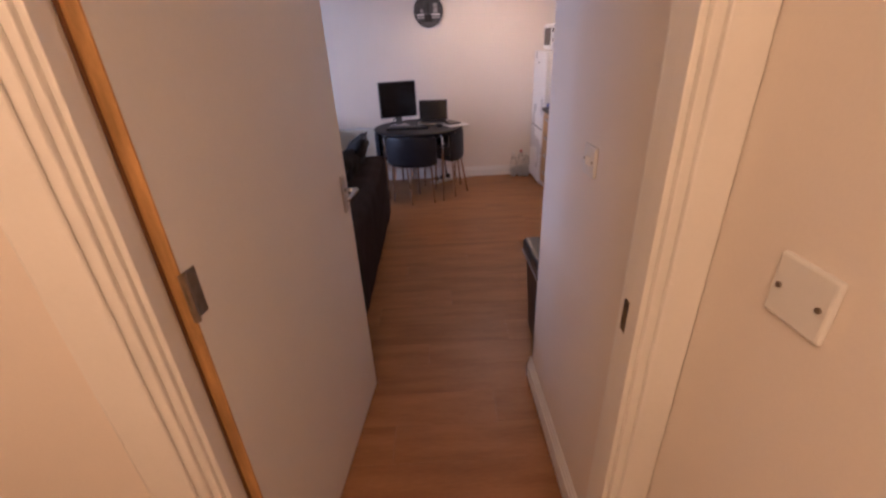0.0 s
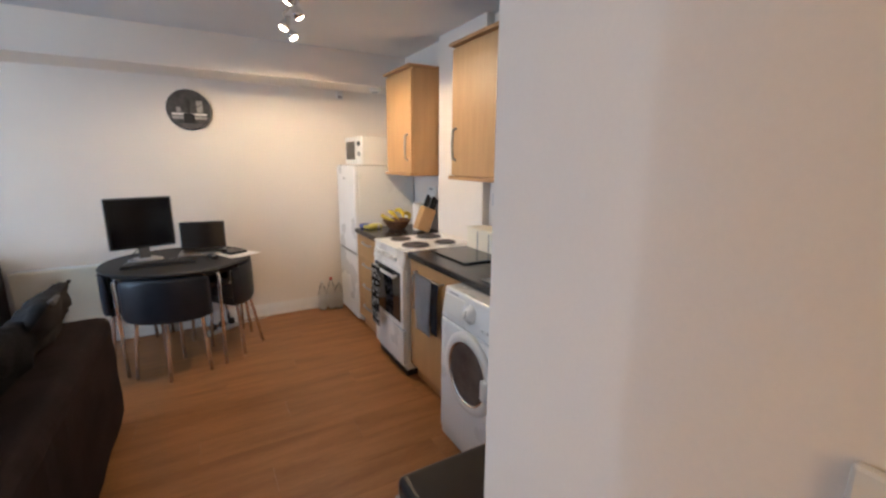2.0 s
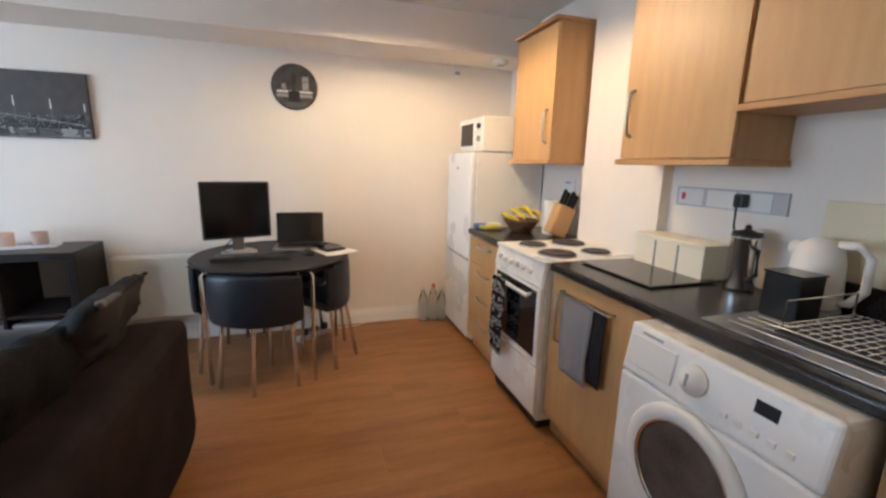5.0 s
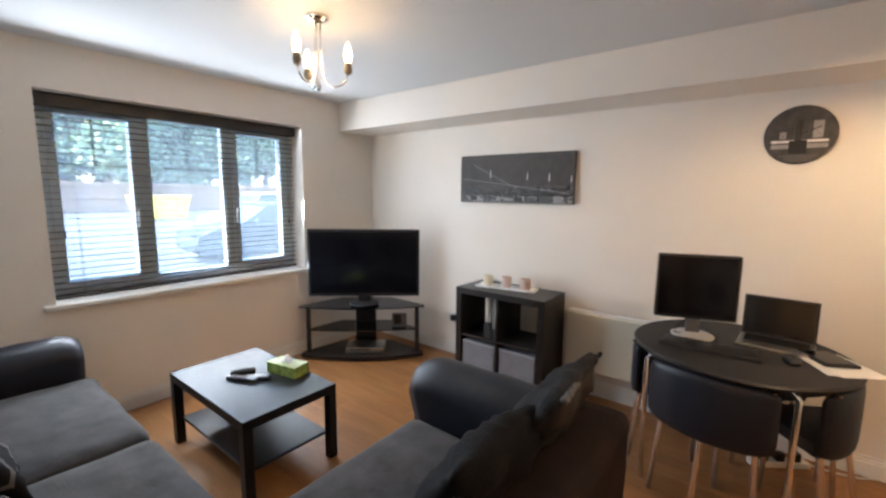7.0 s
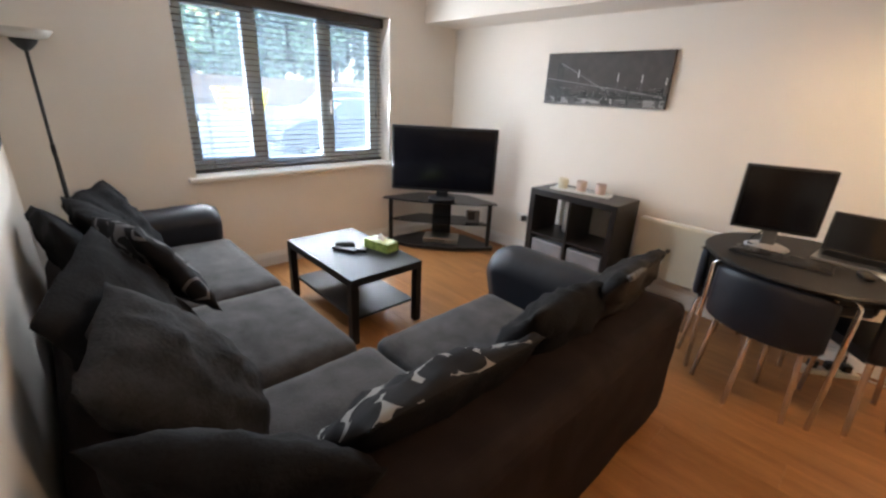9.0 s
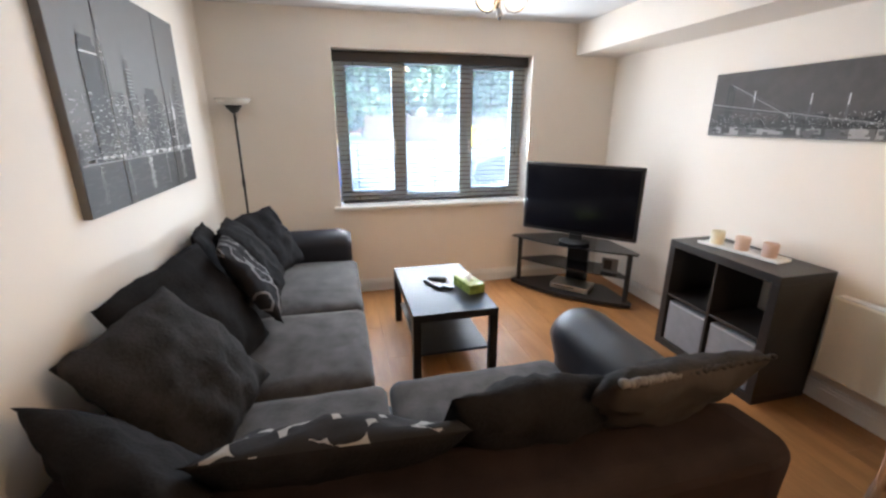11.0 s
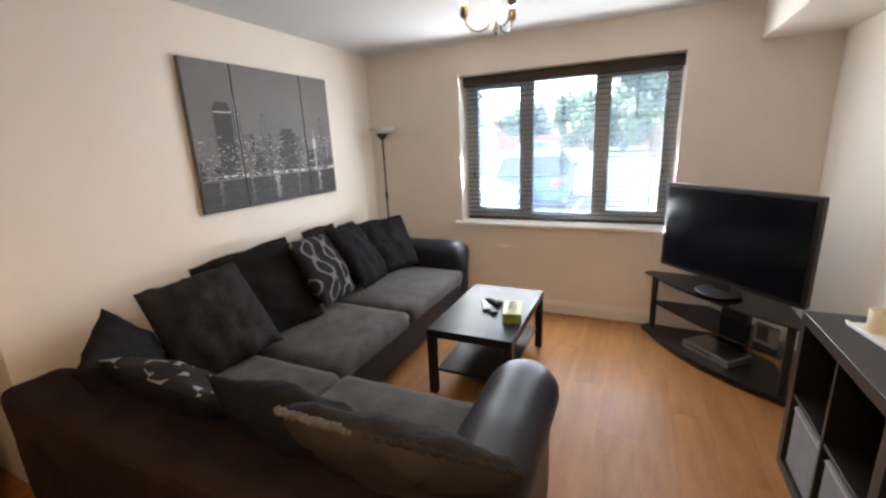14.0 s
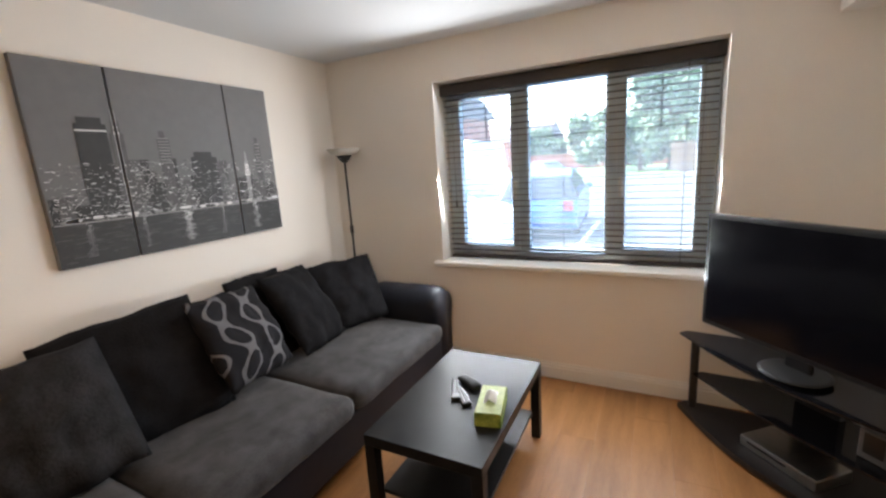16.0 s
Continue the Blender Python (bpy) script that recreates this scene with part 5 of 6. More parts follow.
part("display", moved(box(-0.0065, -0.002, -0.185, -0.13, 0.012, 0.045), pose(0.018, 0, 0.785, 0, 9)), BLACKP, fs, "small black display")
part("badge", moved(box(-0.0055, -0.003, 0.16, 0.24, 0.058, 0.066), pose(0.018, 0, 0.785, 0, 9)), GREYP, fs)
for k in range(5):
    part("button", moved(box(-0.009, -0.003, -0.075 - k * 0.04, -0.055 - k * 0.04, -0.045, -0.03, 0.002), pose(0.018, 0, 0.785, 0, 9)), WHITEP, fs)
dr = part("porthole_door", moved(lathe([(0.150, 0.0), (0.203, 0.0), (0.203, 0.010), (0.194, 0.020), (0.165, 0.022), (0.155, 0.012)], 48, ring=True), pose(0.0, 0.02, 0.50, 0, -90)), WHITEP, wm, "white round door ring", True)
part("door_glass", moved(cyl(0.154, 0.002, 0.011, seg=40, bev=0.003), pose(0.0, 0.02, 0.50, 0, -90)), mat("grey_door_glass", (0.085, 0.072, 0.066), 0.16, var=0.4, scale=9, bump=0.0), dr, "dark grey door glass")
part("steel_ring", moved(lathe([(0.146, 0.012), (0.152, 0.018), (0.158, 0.020), (0.154, 0.010)], 48, ring=True), pose(0.0, 0.02, 0.50, 0, -90)), CHROME, dr, "", True)
part("door_grip", padded(-0.035, -0.01, -0.165, -0.115, 0.44, 0.54, 0.002, 0.012, 6), WHITEP, dr, "", True)

# things on the worktops
Z = 0.911
bw = thing("fruit_bowl", (5.20, -0.86, Z), 0, "brown wicker bowl full of bananas", "fruit bowl")
part("basket", lathe([(0.06, 0), (0.075, 0.01), (0.12, 0.075), (0.125, 0.085), (0.115, 0.085), (0.07, 0.02), (0.0, 0.018)], 28), mat("wicker", (0.16, 0.075, 0.035), 0.7, var=0.5, scale=60, bump=0.5), bw, "", True)
BAN = mat("banana_skin", (0.62, 0.46, 0.03), 0.5, var=0.15, scale=30, bump=0.05)
for k, (dx, top, swing) in enumerate(((-0.075, 0.105, -0.05), (-0.03, 0.135, -0.02), (0.02, 0.15, 0.015), (0.065, 0.115, 0.05))):
    pts = []
    for i in range(11):
        u = i / 10
        pts.append((dx + swing * math.sin(math.pi * u), 0.11 - 0.22 * u, 0.085 + (top - 0.085) * math.sin(math.pi * (0.15 + 0.75 * u)) + 0.025 * (1 - u)))
    part("banana", tube(pts, [0.004, 0.007, 0.014, 0.0165, 0.0175, 0.0175, 0.0175, 0.0165, 0.014, 0.009, 0.004], 7), BAN, bw, "ripe yellow banana", True)
part("bunch_stem", tube([(0.0, 0.10, 0.115), (-0.005, 0.12, 0.135), (-0.005, 0.135, 0.15)], [0.016, 0.011, 0.008], 8), mat("banana_stem", (0.20, 0.19, 0.04), 0.7), bw, "dark green banana stem", True)
kr = thing("kitchen_roll", (5.36, -0.98, Z), 0, "white kitchen paper roll standing on the worktop", "kitchen roll")
part("paper", cyl(0.055, 0.0, 0.23, seg=28, bev=0.003), WHITEP, kr, "", False)
part("core", cyl(0.02, 0.228, 0.232, seg=16), BEECHEDGE, kr)
kn = thing("knife_block", (5.30, -1.09, Z), 0, "slanted beech knife block full of knives", "knife block")
part("block", moved(box(-0.06, 0.06, -0.045, 0.045, 0, 0.20, 0.006), pose(0.02, 0, 0.012, 0, 22)), BEECH, kn)
for k in range(6):
    m = pose(0.02, 0, 0.012, 0, 22)
    part("knife_handle", moved(box(-0.045 + (k % 3) * 0.036, -0.022 + (k % 3) * 0.036, -0.03 + (k // 3) * 0.04, -0.014 + (k // 3) * 0.04, 0.20, 0.29 + 0.015 * (k % 2), 0.005), m), BLACKP if k != 4 else STEEL, kn)
for i, (x, y, c, lab) in enumerate(((5.02, -0.74, (0.55, 0.5, 0.1), "yellow packet of food on the worktop"), (5.06, -0.70, (0.6, 0.6, 0.62), "white crumpled food packet on the worktop"), (4.99, -0.69, (0.05, 0.08, 0.3), "small blue packet on the worktop"))):
    pk = thing("food_packet", (x, y, Z), 20 + 40 * i, lab, "packet", "packets on the worktop")
    part("wrapper", padded(-0.075, 0.075, -0.05, 0.05, 0, 0.035, 0.008, 0.015, 7, i, 0.006), mat("packet_film", c, 0.35, var=0.2, scale=20), pk, "", True)
gb = thing("glass_chopping_board", (5.20, -2.02, Z), 0, "smoked glass chopping board lying on the worktop", "chopping board")
part("plate", box(-0.17, 0.17, -0.22, 0.22, 0.004, 0.010, 0.002), mat("grey_smoked_glass", (0.07, 0.07, 0.066), 0.14, var=0.1, bump=0.0), gb)
for x in (-0.15, 0.15):
    for y in (-0.2, 0.2):
        part("foot", cyl(0.008, 0, 0.004, seg=10, at=(x, y)), BLACKP, gb)
br = thing("bread_bin", (5.385, -2.02, Z), 0, "cream wooden bread bin with a panelled front", "bread bin")
part("box_body", box(-0.075, 0.075, -0.19, 0.19, 0, 0.135, 0.004), CREAM, br)
part("lid", box(-0.082, 0.08, -0.197, 0.197, 0.135, 0.152, 0.004), CREAM, br)
for y in (-0.063, 0.063):
    part("batten", box(-0.0785, -0.075, y - 0.004, y + 0.004, 0.005, 0.13), GREYP, br)
for y in (-0.12, 0.0, 0.12):
    part("lid_knob", cyl(0.008, 0.152, 0.16, seg=10, at=(0.04, y)), WHITEP, br)
cf = thing("cafetiere", (5.38, -2.32, Z), 0, "polished steel coffee press on the worktop", "coffee press")
part("vessel", lathe([(0.05, 0), (0.052, 0.01), (0.05, 0.2), (0.054, 0.205), (0.05, 0.21), (0.0, 0.215)], 28), CHROME, cf, "", True)
part("lid", lathe([(0.052, 0.205), (0.05, 0.225), (0.012, 0.235), (0.010, 0.25), (0.0, 0.255)], 24), BLACKP, cf, "", True)
part("handle", tube([(-0.03, -0.04, 0.18), (-0.05, -0.085, 0.17), (-0.05, -0.09, 0.08), (-0.03, -0.045, 0.05)], 0.008, 8), BLACKP, cf, "", True)
ut = thing("utensil_pot", (5.21, -2.61, Z), 0, "glossy black square utensil pot", "pot")
part("pot", box(-0.055, 0.055, -0.055, 0.055, 0, 0.15, 0.008), BLACKP, ut)
part("rim", box(-0.057, 0.057, -0.057, 0.057, 0.146, 0.152, 0.002), BGLASS, ut)
kt = thing("kettle", (5.39, -2.56, Z), 0, "white plastic jug kettle beside the sink", "kettle")
part("base", lathe([(0.0, 0), (0.08, 0), (0.078, 0.018), (0.0, 0.02)], 28), GREYP, kt, "", True)
part("jug", lathe([(0.0, 0.02), (0.075, 0.02), (0.078, 0.05), (0.07, 0.17), (0.058, 0.22), (0.03, 0.24), (0.0, 0.242)], 28), WHITEP, kt, "", True)
part("handle", tube([(0.0, -0.05, 0.23), (0.0, -0.10, 0.235), (0.0, -0.135, 0.20), (0.0, -0.135, 0.10), (0.0, -0.10, 0.05), (0.0, -0.065, 0.045)], 0.013, 10), WHITEP, kt, "", True)
part("spout", padded(-0.02, 0.02, 0.055, 0.09, 0.185, 0.22, 0.002, 0.01, 5), WHITEP, kt, "", True)
sk = thing("sink", (5.17, -3.08, Z), 0, "steel kitchen sink with a ribbed drainer", "sink")
part("drainer", box(-0.23, 0.23, -0.58, 0.54, 0.0, 0.006, 0.002), STEEL, sk)
for k in range(9):
    part("rib", box(-0.17 + k * 0.042, -0.158 + k * 0.042, 0.0, 0.5, 0.005, 0.010, 0.002), STEEL, sk)
for y in (-0.55, -0.085):
    part("bowl_rim", box(-0.17, 0.17, y, y + 0.005, 0.006, 0.012), CHROME, sk)
# no hollow: a black sheet paints the shade inside the bowl
part("bowl", box(-0.165, 0.165, -0.54, -0.09, 0.0062, 0.0075), MATTBLACK, sk, "flat dark plate imitating the shaded sink bowl")
rk = thing("dish_rack", (5.20, -2.90, Z + 0.011), 0, "wire dish rack standing on the drainer", "dish rack")
# thin dark plate below the rack's wires
part("dark_base", box(-0.175, 0.175, -0.205, 0.205, 0.0, 0.006, 0.002), MATTBLACK, rk, "thin dark plate under the wires")
for k in range(17):
    part("wire", tube([(-0.17, -0.2 + k * 0.025, 0.022), (0.17, -0.2 + k * 0.025, 0.022)], 0.0024, 6), BRIGHTCHROME, rk)
for k in range(9):
    part("rail", tube([(-0.17 + k * 0.0425, -0.2, 0.0175), (-0.17 + k * 0.0425, 0.2, 0.0175)], 0.0024, 6), BRIGHTCHROME, rk)
for y in (-0.2, 0.2):
    part("end_loop", tube([(-0.15, y, 0.006), (-0.15, y, 0.09), (0.15, y, 0.09), (0.15, y, 0.006)], 0.003, 6), CHROME, rk)
tp = thing("mixer_tap", (5.40, -3.22, Z + 0.006), 0, "chrome swan-neck mixer tap at the sink", "tap")
part("body", lathe([(0.0, 0), (0.028, 0), (0.026, 0.05), (0.018, 0.07), (0.0, 0.072)], 20), CHROME, tp, "", True)
part("spout", tube([(0, 0, 0.06), (0.0, 0, 0.16), (-0.03, 0.01, 0.215), (-0.09, 0.02, 0.22), (-0.14, 0.03, 0.18)], 0.012, 12), CHROME, tp, "", True)
part("lever", tube([(0.0, -0.02, 0.05), (0.02, -0.07, 0.07)], 0.008, 8), CHROME, tp, "", True)
tp2 = thing("dish_cloth", (5.30, -3.02, Z + 0.012), 10, "crumpled grey dish cloth by the sink", "cloth")
part("cloth", padded(-0.08, 0.08, -0.09, 0.09, 0, 0.045, 0.015, 0.02, 10, 4, 0.015), mat("grey_cloth", (0.30, 0.28, 0.26), 0.9, var=0.2, scale=30, bump=0.3), tp2, "", True)
sx = thing("socket_strip", (5.49, -2.13, 1.243), 0, "long grey metal socket plate above the worktop", "socket")
part("backplate", box(-0.012, 0, -0.25, 0.25, -0.043, 0.043, 0.003), mat("pale_grey_metal", (0.48, 0.48, 0.51), 0.4, var=0.05), sx)
for y in (0.17, 0.02, -0.13):
    part("socket_face", box(-0.016, -0.012, y - 0.065, y + 0.065, -0.036, 0.036, 0.002), WHITEP, sx)
part("red_switch", box(-0.02, -0.016, 0.195, 0.215, -0.015, 0.018, 0.002), mat("red_plastic", (0.45, 0.02, 0.03), 0.4), sx, "red cooker switch")
part("plug", box(-0.06, -0.016, -0.11, -0.07, -0.025, 0.03, 0.008), BLACKP, sx)
part("flex", tube([(-0.06, -0.09, -0.02), (-0.07, -0.1, -0.1), (-0.06, -0.15, -0.2), (-0.07, -0.2, -0.3)], 0.004, 6), BLACKP, sx)
s2 = thing("wall_socket", (5.49, -0.98, 1.24), 0, "white double socket under the wall cabinet", "socket")
part("faceplate", box(-0.012, 0, -0.073, 0.073, -0.043, 0.043, 0.003), WHITEP, s2)
part("switch_rocker", box(-0.016, -0.012, -0.03, 0.03, 0.012, 0.028, 0.002), GREYP, s2)

# kitchen spotlights
kl = thing("spotlight_bar", (4.30, -1.42, 2.43), 84, "chrome ceiling bar with four lit spotlights", "ceiling light")
part("plate", lathe([(0.0, 0), (0.055, 0), (0.053, -0.02), (0.0, -0.025)], 24), CHROME, kl, "", True)
part("bar", tube([(-0.38, 0.02, -0.045), (-0.13, -0.03, -0.045), (0.13, 0.03, -0.045), (0.38, -0.02, -0.045)], 0.008, 10), CHROME, kl, "", True)
for k, (x, tilt) in enumerate(((-0.36, 30), (-0.13, -28), (0.13, 26), (0.36, -30))):
    m = pose(x, 0, -0.06, tilt, 12 * (k - 1.5), 0)
    hd = part("lamp_head", moved(lathe([(0.012, 0.0), (0.016, -0.02), (0.030, -0.05), (0.034, -0.085), (0.031, -0.085), (0.026, -0.05)], 20), m), CHROME, kl, "chrome spotlight head", True)
    part("bulb", moved(lathe([(0.0, -0.07), (0.027, -0.072), (0.02, -0.09), (0.0, -0.094)], 18), m), SPOTBULB, hd, "lit warm spotlight bulb", True)

# bin beside the passage wall
bn = thing("waste_bin", (4.38, -3.42, 0), 0, "black plastic kitchen bin with a flat lid", "bin")
bb = box(-0.19, 0.19, -0.20, 0.20, 0.0, 0.50, 0.03, 4)
for v in bb.verts:
    k = 0.84 + 0.16 * v.co.z / 0.5
    v.co.x, v.co.y = v.co.x * k, v.co.y * k
part("body", bb, mat("dark_red_brown_plastic", (0.020, 0.012, 0.012), 0.4, var=0.15), bn, "", False)
part("lid", box(-0.205, 0.205, -0.215, 0.215, 0.50, 0.58, 0.025, 4), BLACKP, bn, "black bin lid")
part("lid_seam", box(-0.207, 0.207, -0.217, 0.217, 0.497, 0.503), GREYP, bn)

# ---- outside ----
G = -0.15
ASPHALT = mat("worn_asphalt", (0.036, 0.036, 0.037), 0.9, var=0.25, scale=0.4, bump=0.3, fine=60)
GRASS = mat("mown_grass", (0.055, 0.10, 0.02), 0.9, var=0.3, scale=0.6, bump=0.4, fine=40)
FENCE = mat("brown_fence_wood", (0.16, 0.09, 0.05), 0.8, var=0.3, scale=2, stretch=(4, 4, 0.5), island=0.15)
BRICK = mat("red_brick_wall", (0.28, 0.10, 0.06), 0.85, var=0.2, scale=3)
ROOF = mat("grey_roof_tiles", (0.10, 0.08, 0.08), 0.8, var=0.2, scale=3)
LEAF = mat("green_leaves", (0.075, 0.12, 0.05), 0.6, var=0.25, scale=2.0, bump=0.0, col2=(0.12, 0.19, 0.08))
BARK = mat("brown_bark", (0.08, 0.055, 0.04), 0.9, var=0.3, scale=8)
CARGLASS = mat("dark_car_glass", (0.02, 0.025, 0.03), 0.06, var=0.05, bump=0)
TYRE = mat("tyre_rubber", (0.02, 0.02, 0.02), 0.8)
LINE = mat("white_road_paint", (0.6, 0.6, 0.58), 0.7, var=0.15, scale=4)
structure("ground", box(-400, -0.2, -300, 300, G - 0.3, G), ASPHALT, "grey asphalt car park", "ground")
structure("verge", box(-61, -32.5, -70, 0.4, G, G + 0.10, 0.03), GRASS, "mown grass verge beyond the car park", "grass")
for k in range(4):
    structure("parking_line", box(-8.6, -4.2, -2.55 - k * 2.6, -2.45 - k * 2.6, G, G + 0.004), LINE, "white painted parking bay line", "road marking")


def car(at, turn, colour, label, length=4.2, width=1.75, height=1.45, van=False):
    t = thing("car" if not van else "van", at, turn, label, "car" if not van else "van", "parked vehicles")
    L, hw = length / 2, width / 2
    paint = mat("car_paint", colour, 0.35, var=0.04, coat=0.15, bump=0.0)

    def shell(prof, inset, ht0):
        bm = bmesh.new()
        rings = []
        for s, k in ((-1, 1), (-0.92, 1.0), (0.92, 1.0), (1, 1)):
            rings.append([bm.verts.new((x * (0.985 if abs(s) == 1 else 1), s * hw * (1 - inset * max(0, (z - ht0)) / 0.6), z)) for x, z in prof])
        for a, b in zip(rings, rings[1:]):
            for i in range(len(prof)):
                bm.faces.new((a[i], a[(i + 1) % len(prof)], b[(i + 1) % len(prof)], b[i]))
        bm.faces.new(rings[0][::-1])
        bm.faces.new(rings[-1])
        bmesh.ops.recalc_face_normals(bm, faces=bm.faces[:])
        return bm

    low = [(-L, 0.35), (-L + 0.03, 0.62), (-L + 0.15, 0.86), (-0.35 * L, 0.92), (0.45 * L, 0.93), (L - 0.55, 0.84), (L - 0.08, 0.66), (L, 0.4), (L - 0.1, 0.22), (-L + 0.1, 0.22)]
    part("body", shell(low, 0.05, 0.9), paint, t, "", False)
    if van:
        top = [(-L + 0.05, 0.9), (-L + 0.1, height - 0.08), (-L + 0.3, height), (0.35 * L, height), (0.55 * L, height - 0.15), (0.78 * L, 0.92)]
        part("cargo_box", shell(top, 0.06, 0.9), paint, t)
        part("windscreen", moved(box(-0.01, 0.01, -hw * 0.8, hw * 0.8, -0.32, 0.32), pose(0.69 * L, 0, 1.25, 0, -38)), CARGLASS, t)
    else:
        top = [(-L + 0.12, 0.88), (-0.78 * L, height - 0.12), (-0.45 * L, height), (0.1 * L, height - 0.02), (0.50 * L, 0.90)]
        part("cabin_glass", shell(top, 0.28, 0.88), CARGLASS, t, "dark windows")
        roof = [(-0.80 * L, height - 0.13), (-0.45 * L, height + 0.012), (0.12 * L, height - 0.005), (0.16 * L, height - 0.05), (-0.44 * L, height - 0.03), (-0.76 * L, height - 0.16)]
        part("roof", shell(roof, 0.25, 0.88), paint, t)
    for x in (-0.6 * L, 0.62 * L):
        for s in (-1, 1):
            wl = part("wheel", moved(lathe([(0.16, -0.09), (0.29, -0.1), (0.31, -0.06), (0.31, 0.06), (0.29, 0.1), (0.16, 0.09)], 24, ring=True), pose(x, s * (hw - 0.1), 0.31, 90)), TYRE, t, "black tyre", True)
            part("rim", moved(lathe([(0.0, -0.095), (0.05, -0.1), (0.18, -0.085), (0.18, 0.085), (0.05, 0.1), (0.0, 0.095)], 20), pose(x, s * (hw - 0.1), 0.31, 90)), STEEL, wl, "silver rim")
    for s in (-1, 1):
        part("headlight", padded(L - 0.16, L - 0.02, s * hw * 0.72 - 0.16, s * hw * 0.72 + 0.16, 0.58, 0.72, 0.0, 0.05, 5), GLASS, t)
        part("tail_light", padded(-L, -L + 0.06, s * hw * 0.8 - 0.1, s * hw * 0.8 + 0.1, 0.62, 0.82, 0.0, 0.02, 5), mat("tail_light", (0.3, 0.02, 0.02), 0.3), t)
        part("mirror", padded(0.28 * L, 0.28 * L + 0.1, s * (hw + 0.08) - 0.08, s * (hw + 0.08) + 0.08, 0.92, 1.04, 0.0, 0.03, 5), paint, t)
    return t


car((-7.3, 2.9, G), -96, (0.02, 0.024, 0.03), "black hatchback parked outside the window", 4.1, 1.75, 1.42)
car((-13.5, 6.0, G), -80, (0.75, 0.75, 0.75), "white car parked further out in the car park", 4.4, 1.8, 1.65)
car((-8.2, -6.4, G), 4, (0.76, 0.76, 0.77), "white panel van parked outside the window", 5.0, 1.95, 2.3, True)
car((-7.85, -3.62, G), 184, (0.02, 0.10, 0.42), "bright blue hatchback parked beside a van", 4.0, 1.7, 1.45)
car((-4.75, -5.6, G), 90, (0.78, 0.78, 0.78), "white hatchback parked close outside the window", 4.1, 1.75, 1.45)
car((-30.0, -8.6, G), 40, (0.05, 0.07, 0.10), "dark blue estate car parked far across the car park", 4.5, 1.8, 1.5)

skip = thing("waste_skip", (-25.5, 6.2, G), 82, "bright yellow metal waste skip by the fence", "skip")
YEL = mat("yellow_skip_paint", (0.75, 0.58, 0.02), 0.5, var=0.12, scale=2)
sb = bmesh.new()
pts = [(-1.5, 1.35), (1.5, 1.35), (1.15, 0.08), (-1.15, 0.08)]
fa = [sb.verts.new((x, -0.8, z)) for x, z in pts]
fb = [sb.verts.new((x, 0.8, z)) for x, z in pts]
sb.faces.new(fa)
sb.faces.new(fb[::-1])
for k in range(4):
    sb.faces.new((fa[k], fa[(k + 1) % 4], fb[(k + 1) % 4], fb[k]))
bmesh.ops.recalc_face_normals(sb, faces=sb.faces[:])
part("tub", sb, YEL, skip)
part("rim", box(-1.54, 1.54, -0.84, 0.84, 1.32, 1.42, 0.02), YEL, skip)
for x in (-0.8, 0.0, 0.8):
    part("stiffener", box(x - 0.05, x + 0.05, -0.86, -0.80, 0.1, 1.35), YEL, skip)
part("skid", box(-1.1, 1.1, -0.7, 0.7, 0.0, 0.08), BLACKMETAL, skip)

fn = thing("timber_fence", (-36, 12, G), 0, "brown close-boarded timber fence round the car park", "fence")
board = box(-0.012, 0.012, -0.145, 0.145, 0.0, 2.3, 0.006)
bme = bpy.data.meshes.new("board")
board.to_mesh(bme)
board.free()
bme.materials.append(FENCE)
for k in range(120):
    b = new("board", bme)
    b.parent = fn
    b.matrix_basis = pose(0.01 * (k % 2), -12 + k * 0.3, 0.04 * math.sin(k * 2.1))
for z in (0.4, 1.9):
    part("rail", box(0.02, 0.08, -12.2, 24, z, z + 0.09), FENCE, fn)
fn2 = thing("boundary_wall", (-62, -30, G), 0, "low red brick wall beyond the verge", "wall")
part("brickwork", box(-0.15, 0.15, -30, 34, 0, 2.2), BRICK, fn2)
part("coping", box(-0.2, 0.2, -30, 34, 2.2, 2.3), ROOF, fn2)


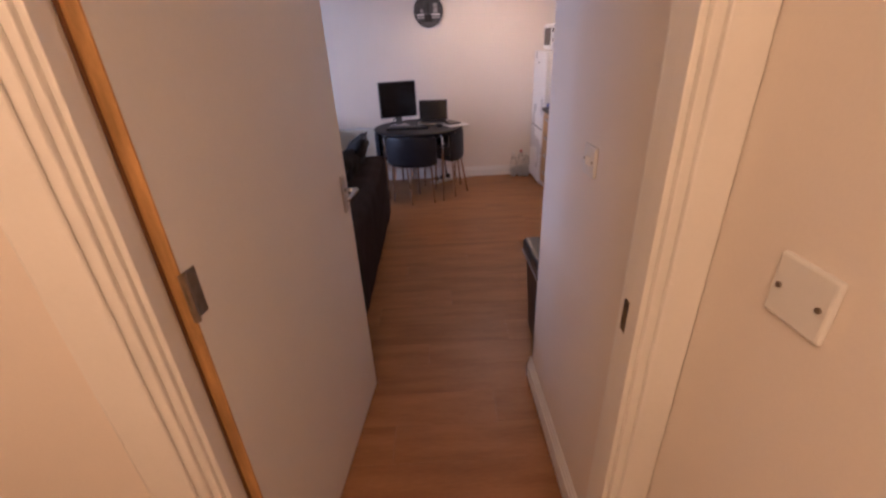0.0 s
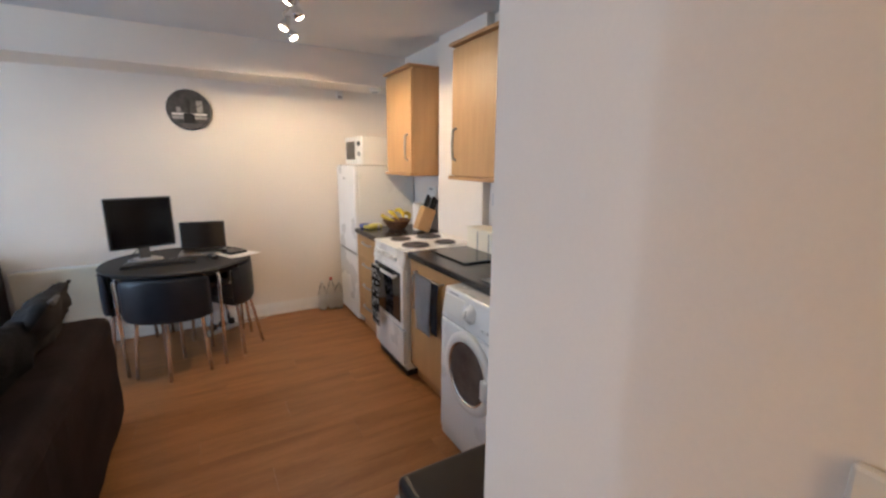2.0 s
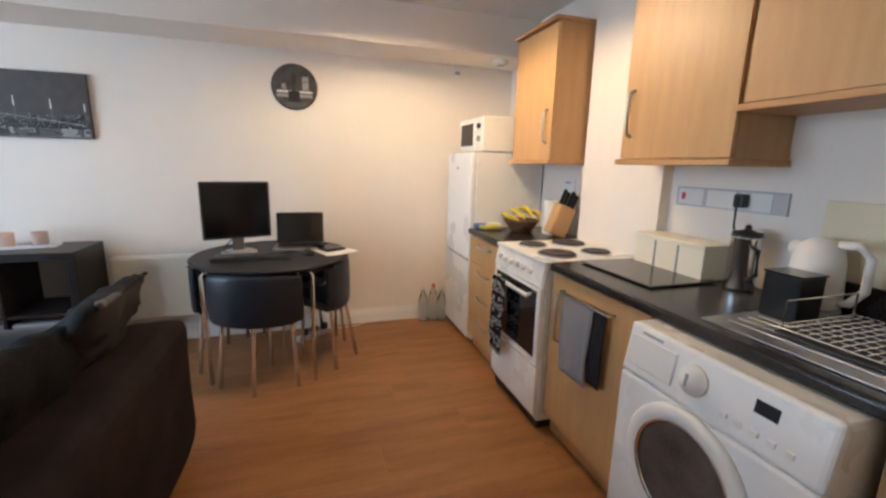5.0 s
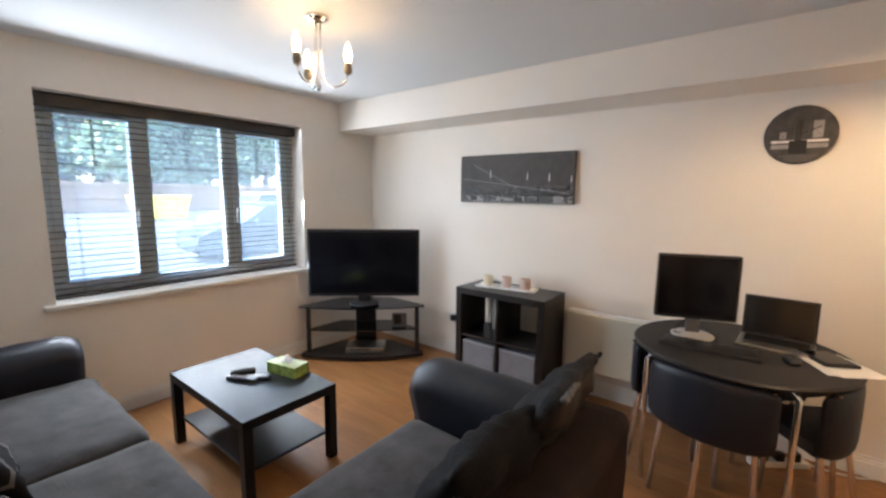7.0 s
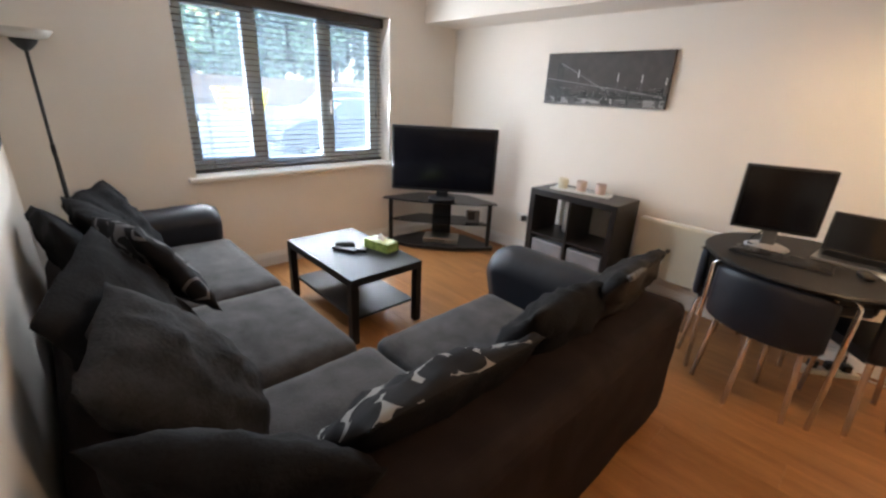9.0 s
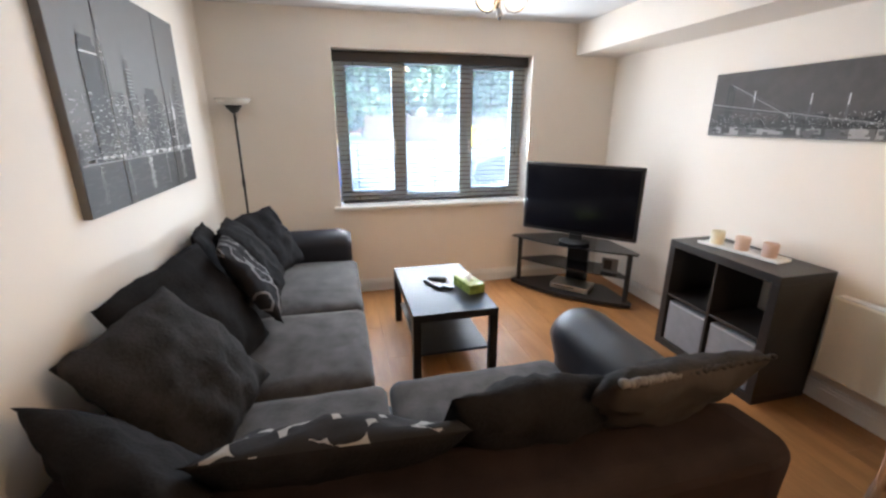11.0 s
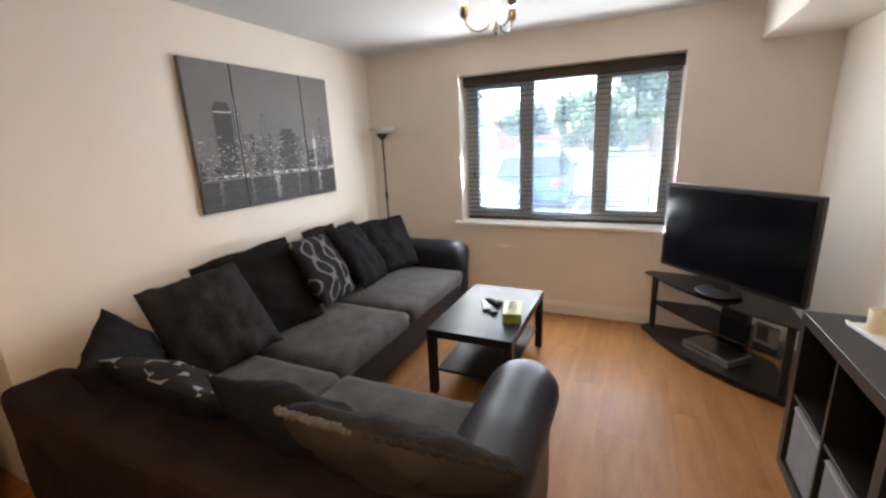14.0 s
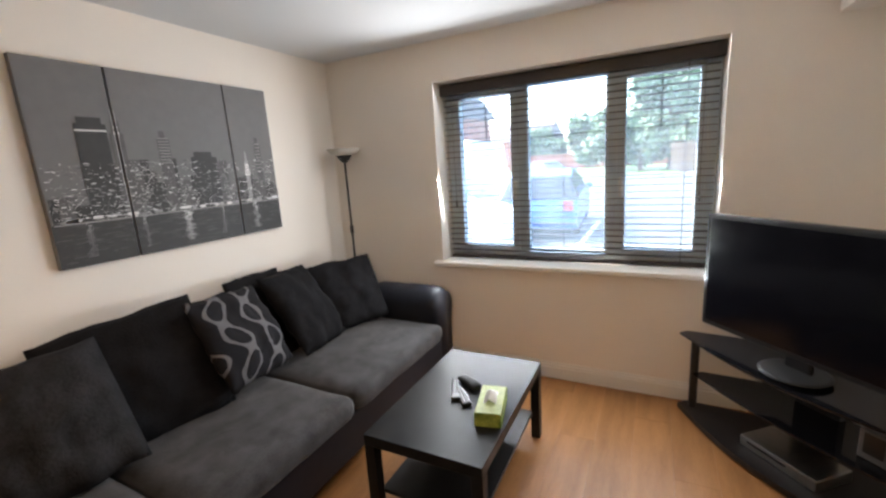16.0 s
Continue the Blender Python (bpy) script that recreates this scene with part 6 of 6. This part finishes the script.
def tree(at, h, r, seed, leaves=7000):
    rr = random.Random(seed)
    t = thing("tree", at, rr.uniform(0, 360), "leafy green tree behind the car park", "tree", "trees behind the car park")
    tr = tube([(0, 0, 0), (0.05 * r, 0, h * 0.25), (-0.04 * r, 0.05 * r, h * 0.5), (0.02 * r, 0, h * 0.8)], [0.06 * r + 0.08, 0.05 * r + 0.06, 0.04 * r + 0.04, 0.04], 10)
    blobs = []
    for k in range(16):
        a, z = rr.uniform(0, math.tau), rr.uniform(0.28, 0.95) * h
        d = r * rr.uniform(0.25, 0.9) * (1 - abs(z / h - 0.55) * 0.9)
        p = Vector((math.cos(a) * d, math.sin(a) * d, z))
        blobs.append((p, r * rr.uniform(0.28, 0.5)))
        join(tr, tube([(0, 0, z * 0.6), p * 0.6 + Vector((0, 0, z * 0.35)), p], [0.06, 0.04, 0.015], 6))
    part("trunk", tr, BARK, t, "brown trunk and limbs")
    verts, faces = [], []
    for k in range(leaves):
        p, q = rr.choice(blobs)
        d = Vector((rr.gauss(0, 1), rr.gauss(0, 1), rr.gauss(0, 0.8))).normalized() * q * rr.uniform(0.45, 1.08)
        c = p + d
        s = rr.uniform(0.22, 0.46)
        u = Vector((rr.gauss(0, 1), rr.gauss(0, 1), rr.gauss(0, 1))).normalized()
        v = u.cross(Vector((rr.gauss(0, 1), rr.gauss(0, 1), rr.gauss(0, 1)))).normalized()
        i = len(verts)
        verts += [c - u * s, c + v * s * 0.6, c + u * s, c - v * s * 0.6]
        faces.append((i, i + 1, i + 2, i + 3))
    me = bpy.data.meshes.new("crown")
    me.from_pydata([tuple(v) for v in verts], [], faces)
    me.materials.append(LEAF)
    ob = new("crown", me)
    ob.parent = t
    return t


for i, (x, y, h, r) in enumerate(((-41, 0, 9, 4.2), (-40, 7, 12, 5), (-42, 14, 11, 5), (-40, 21, 12, 5), (-42, 28, 11, 5), (-44, 35, 12, 5), (-47, -6, 5.5, 3.2), (-66, -10, 7, 4.5), (-66, -2, 7, 4.5),
                                  (-68, -19, 6, 4), (-40, -2.5, 5, 2.6), (-48, 4, 14, 6), (-48, 13, 14, 6), (-48, 23, 14, 6), (-49, 33, 14, 6))):
    tree((x, y, G), h, r, 40 + i)


def house(at, turn, w, d, h, label):
    t = thing("house", at, turn, label, "house", "houses beyond the car park")
    part("wall", box(-w / 2, w / 2, -d / 2, d / 2, 0, h), BRICK, t)
    rf = bmesh.new()
    e = 0.4
    a = [rf.verts.new(p) for p in ((-w / 2 - e, -d / 2 - e, h), (w / 2 + e, -d / 2 - e, h), (w / 2 + e, d / 2 + e, h), (-w / 2 - e, d / 2 + e, h), (-w / 2 - e, 0, h + d * 0.42), (w / 2 + e, 0, h + d * 0.42))]
    for f in ((0, 1, 5, 4), (2, 3, 4, 5), (0, 4, 3), (1, 2, 5), (3, 2, 1, 0)):
        rf.faces.new([a[i] for i in f])
    bmesh.ops.recalc_face_normals(rf, faces=rf.faces[:])
    part("roof", rf, ROOF, t)
    for fl in range(2):
        for k in range(3):
            x = -w / 2 + w * (k + 0.5) / 3
            wn_ = part("window", box(x - 0.6, x + 0.6, -d / 2 - 0.03, -d / 2 + 0.05, 0.9 + fl * 2.6, 2.1 + fl * 2.6), UPVC, t)
            part("pane", box(x - 0.52, x + 0.52, -d / 2 - 0.04, -d / 2 - 0.02, 0.98 + fl * 2.6, 2.02 + fl * 2.6), CARGLASS, wn_)
    return t


house((-78, -24, G), 80, 12, 8, 5.2, "red brick two-storey house across the car park")
house((-70, 3, G), 95, 12, 8, 5.2, "red brick two-storey house behind the trees")
house((-28, -19, G), 70, 10, 7, 5.0, "pale brick house with white windows beside the car park")

# ---- floor boards ----
board_meshes = {}


def floor_board(length):
    """One laminate board, or the piece of it that is left beside a wall."""
    key = round(length, 3)
    if key not in board_meshes:
        bm = box(-length / 2, length / 2, -0.0958, 0.0958, -0.006, 0.0, 0.0006, 1)
        board_meshes[key] = bpy.data.meshes.new("board")
        bm.to_mesh(board_meshes[key])
        bm.free()
        board_meshes[key].materials.append(PLANK)
    return board_meshes[key]


floor = bpy.data.objects["floor"]
row, y = 0, -6.55
while y < 0.05:
    west, east = (0.08, 5.55) if y > -3.72 else (2.66, 4.21)
    x = 0.5 + (row * 0.47) % 1.258 - 1.258
    while x < 6.0:
        x0, x1 = max(x - 0.6288, west), min(x + 0.6288, east)
        if x1 - x0 > 0.03:
            b = new("board", floor_board(x1 - x0))
            b.parent = floor
            b.matrix_basis = pose((x0 + x1) / 2, y, 0)
        x += 1.2582
    y += 0.1922
    row += 1
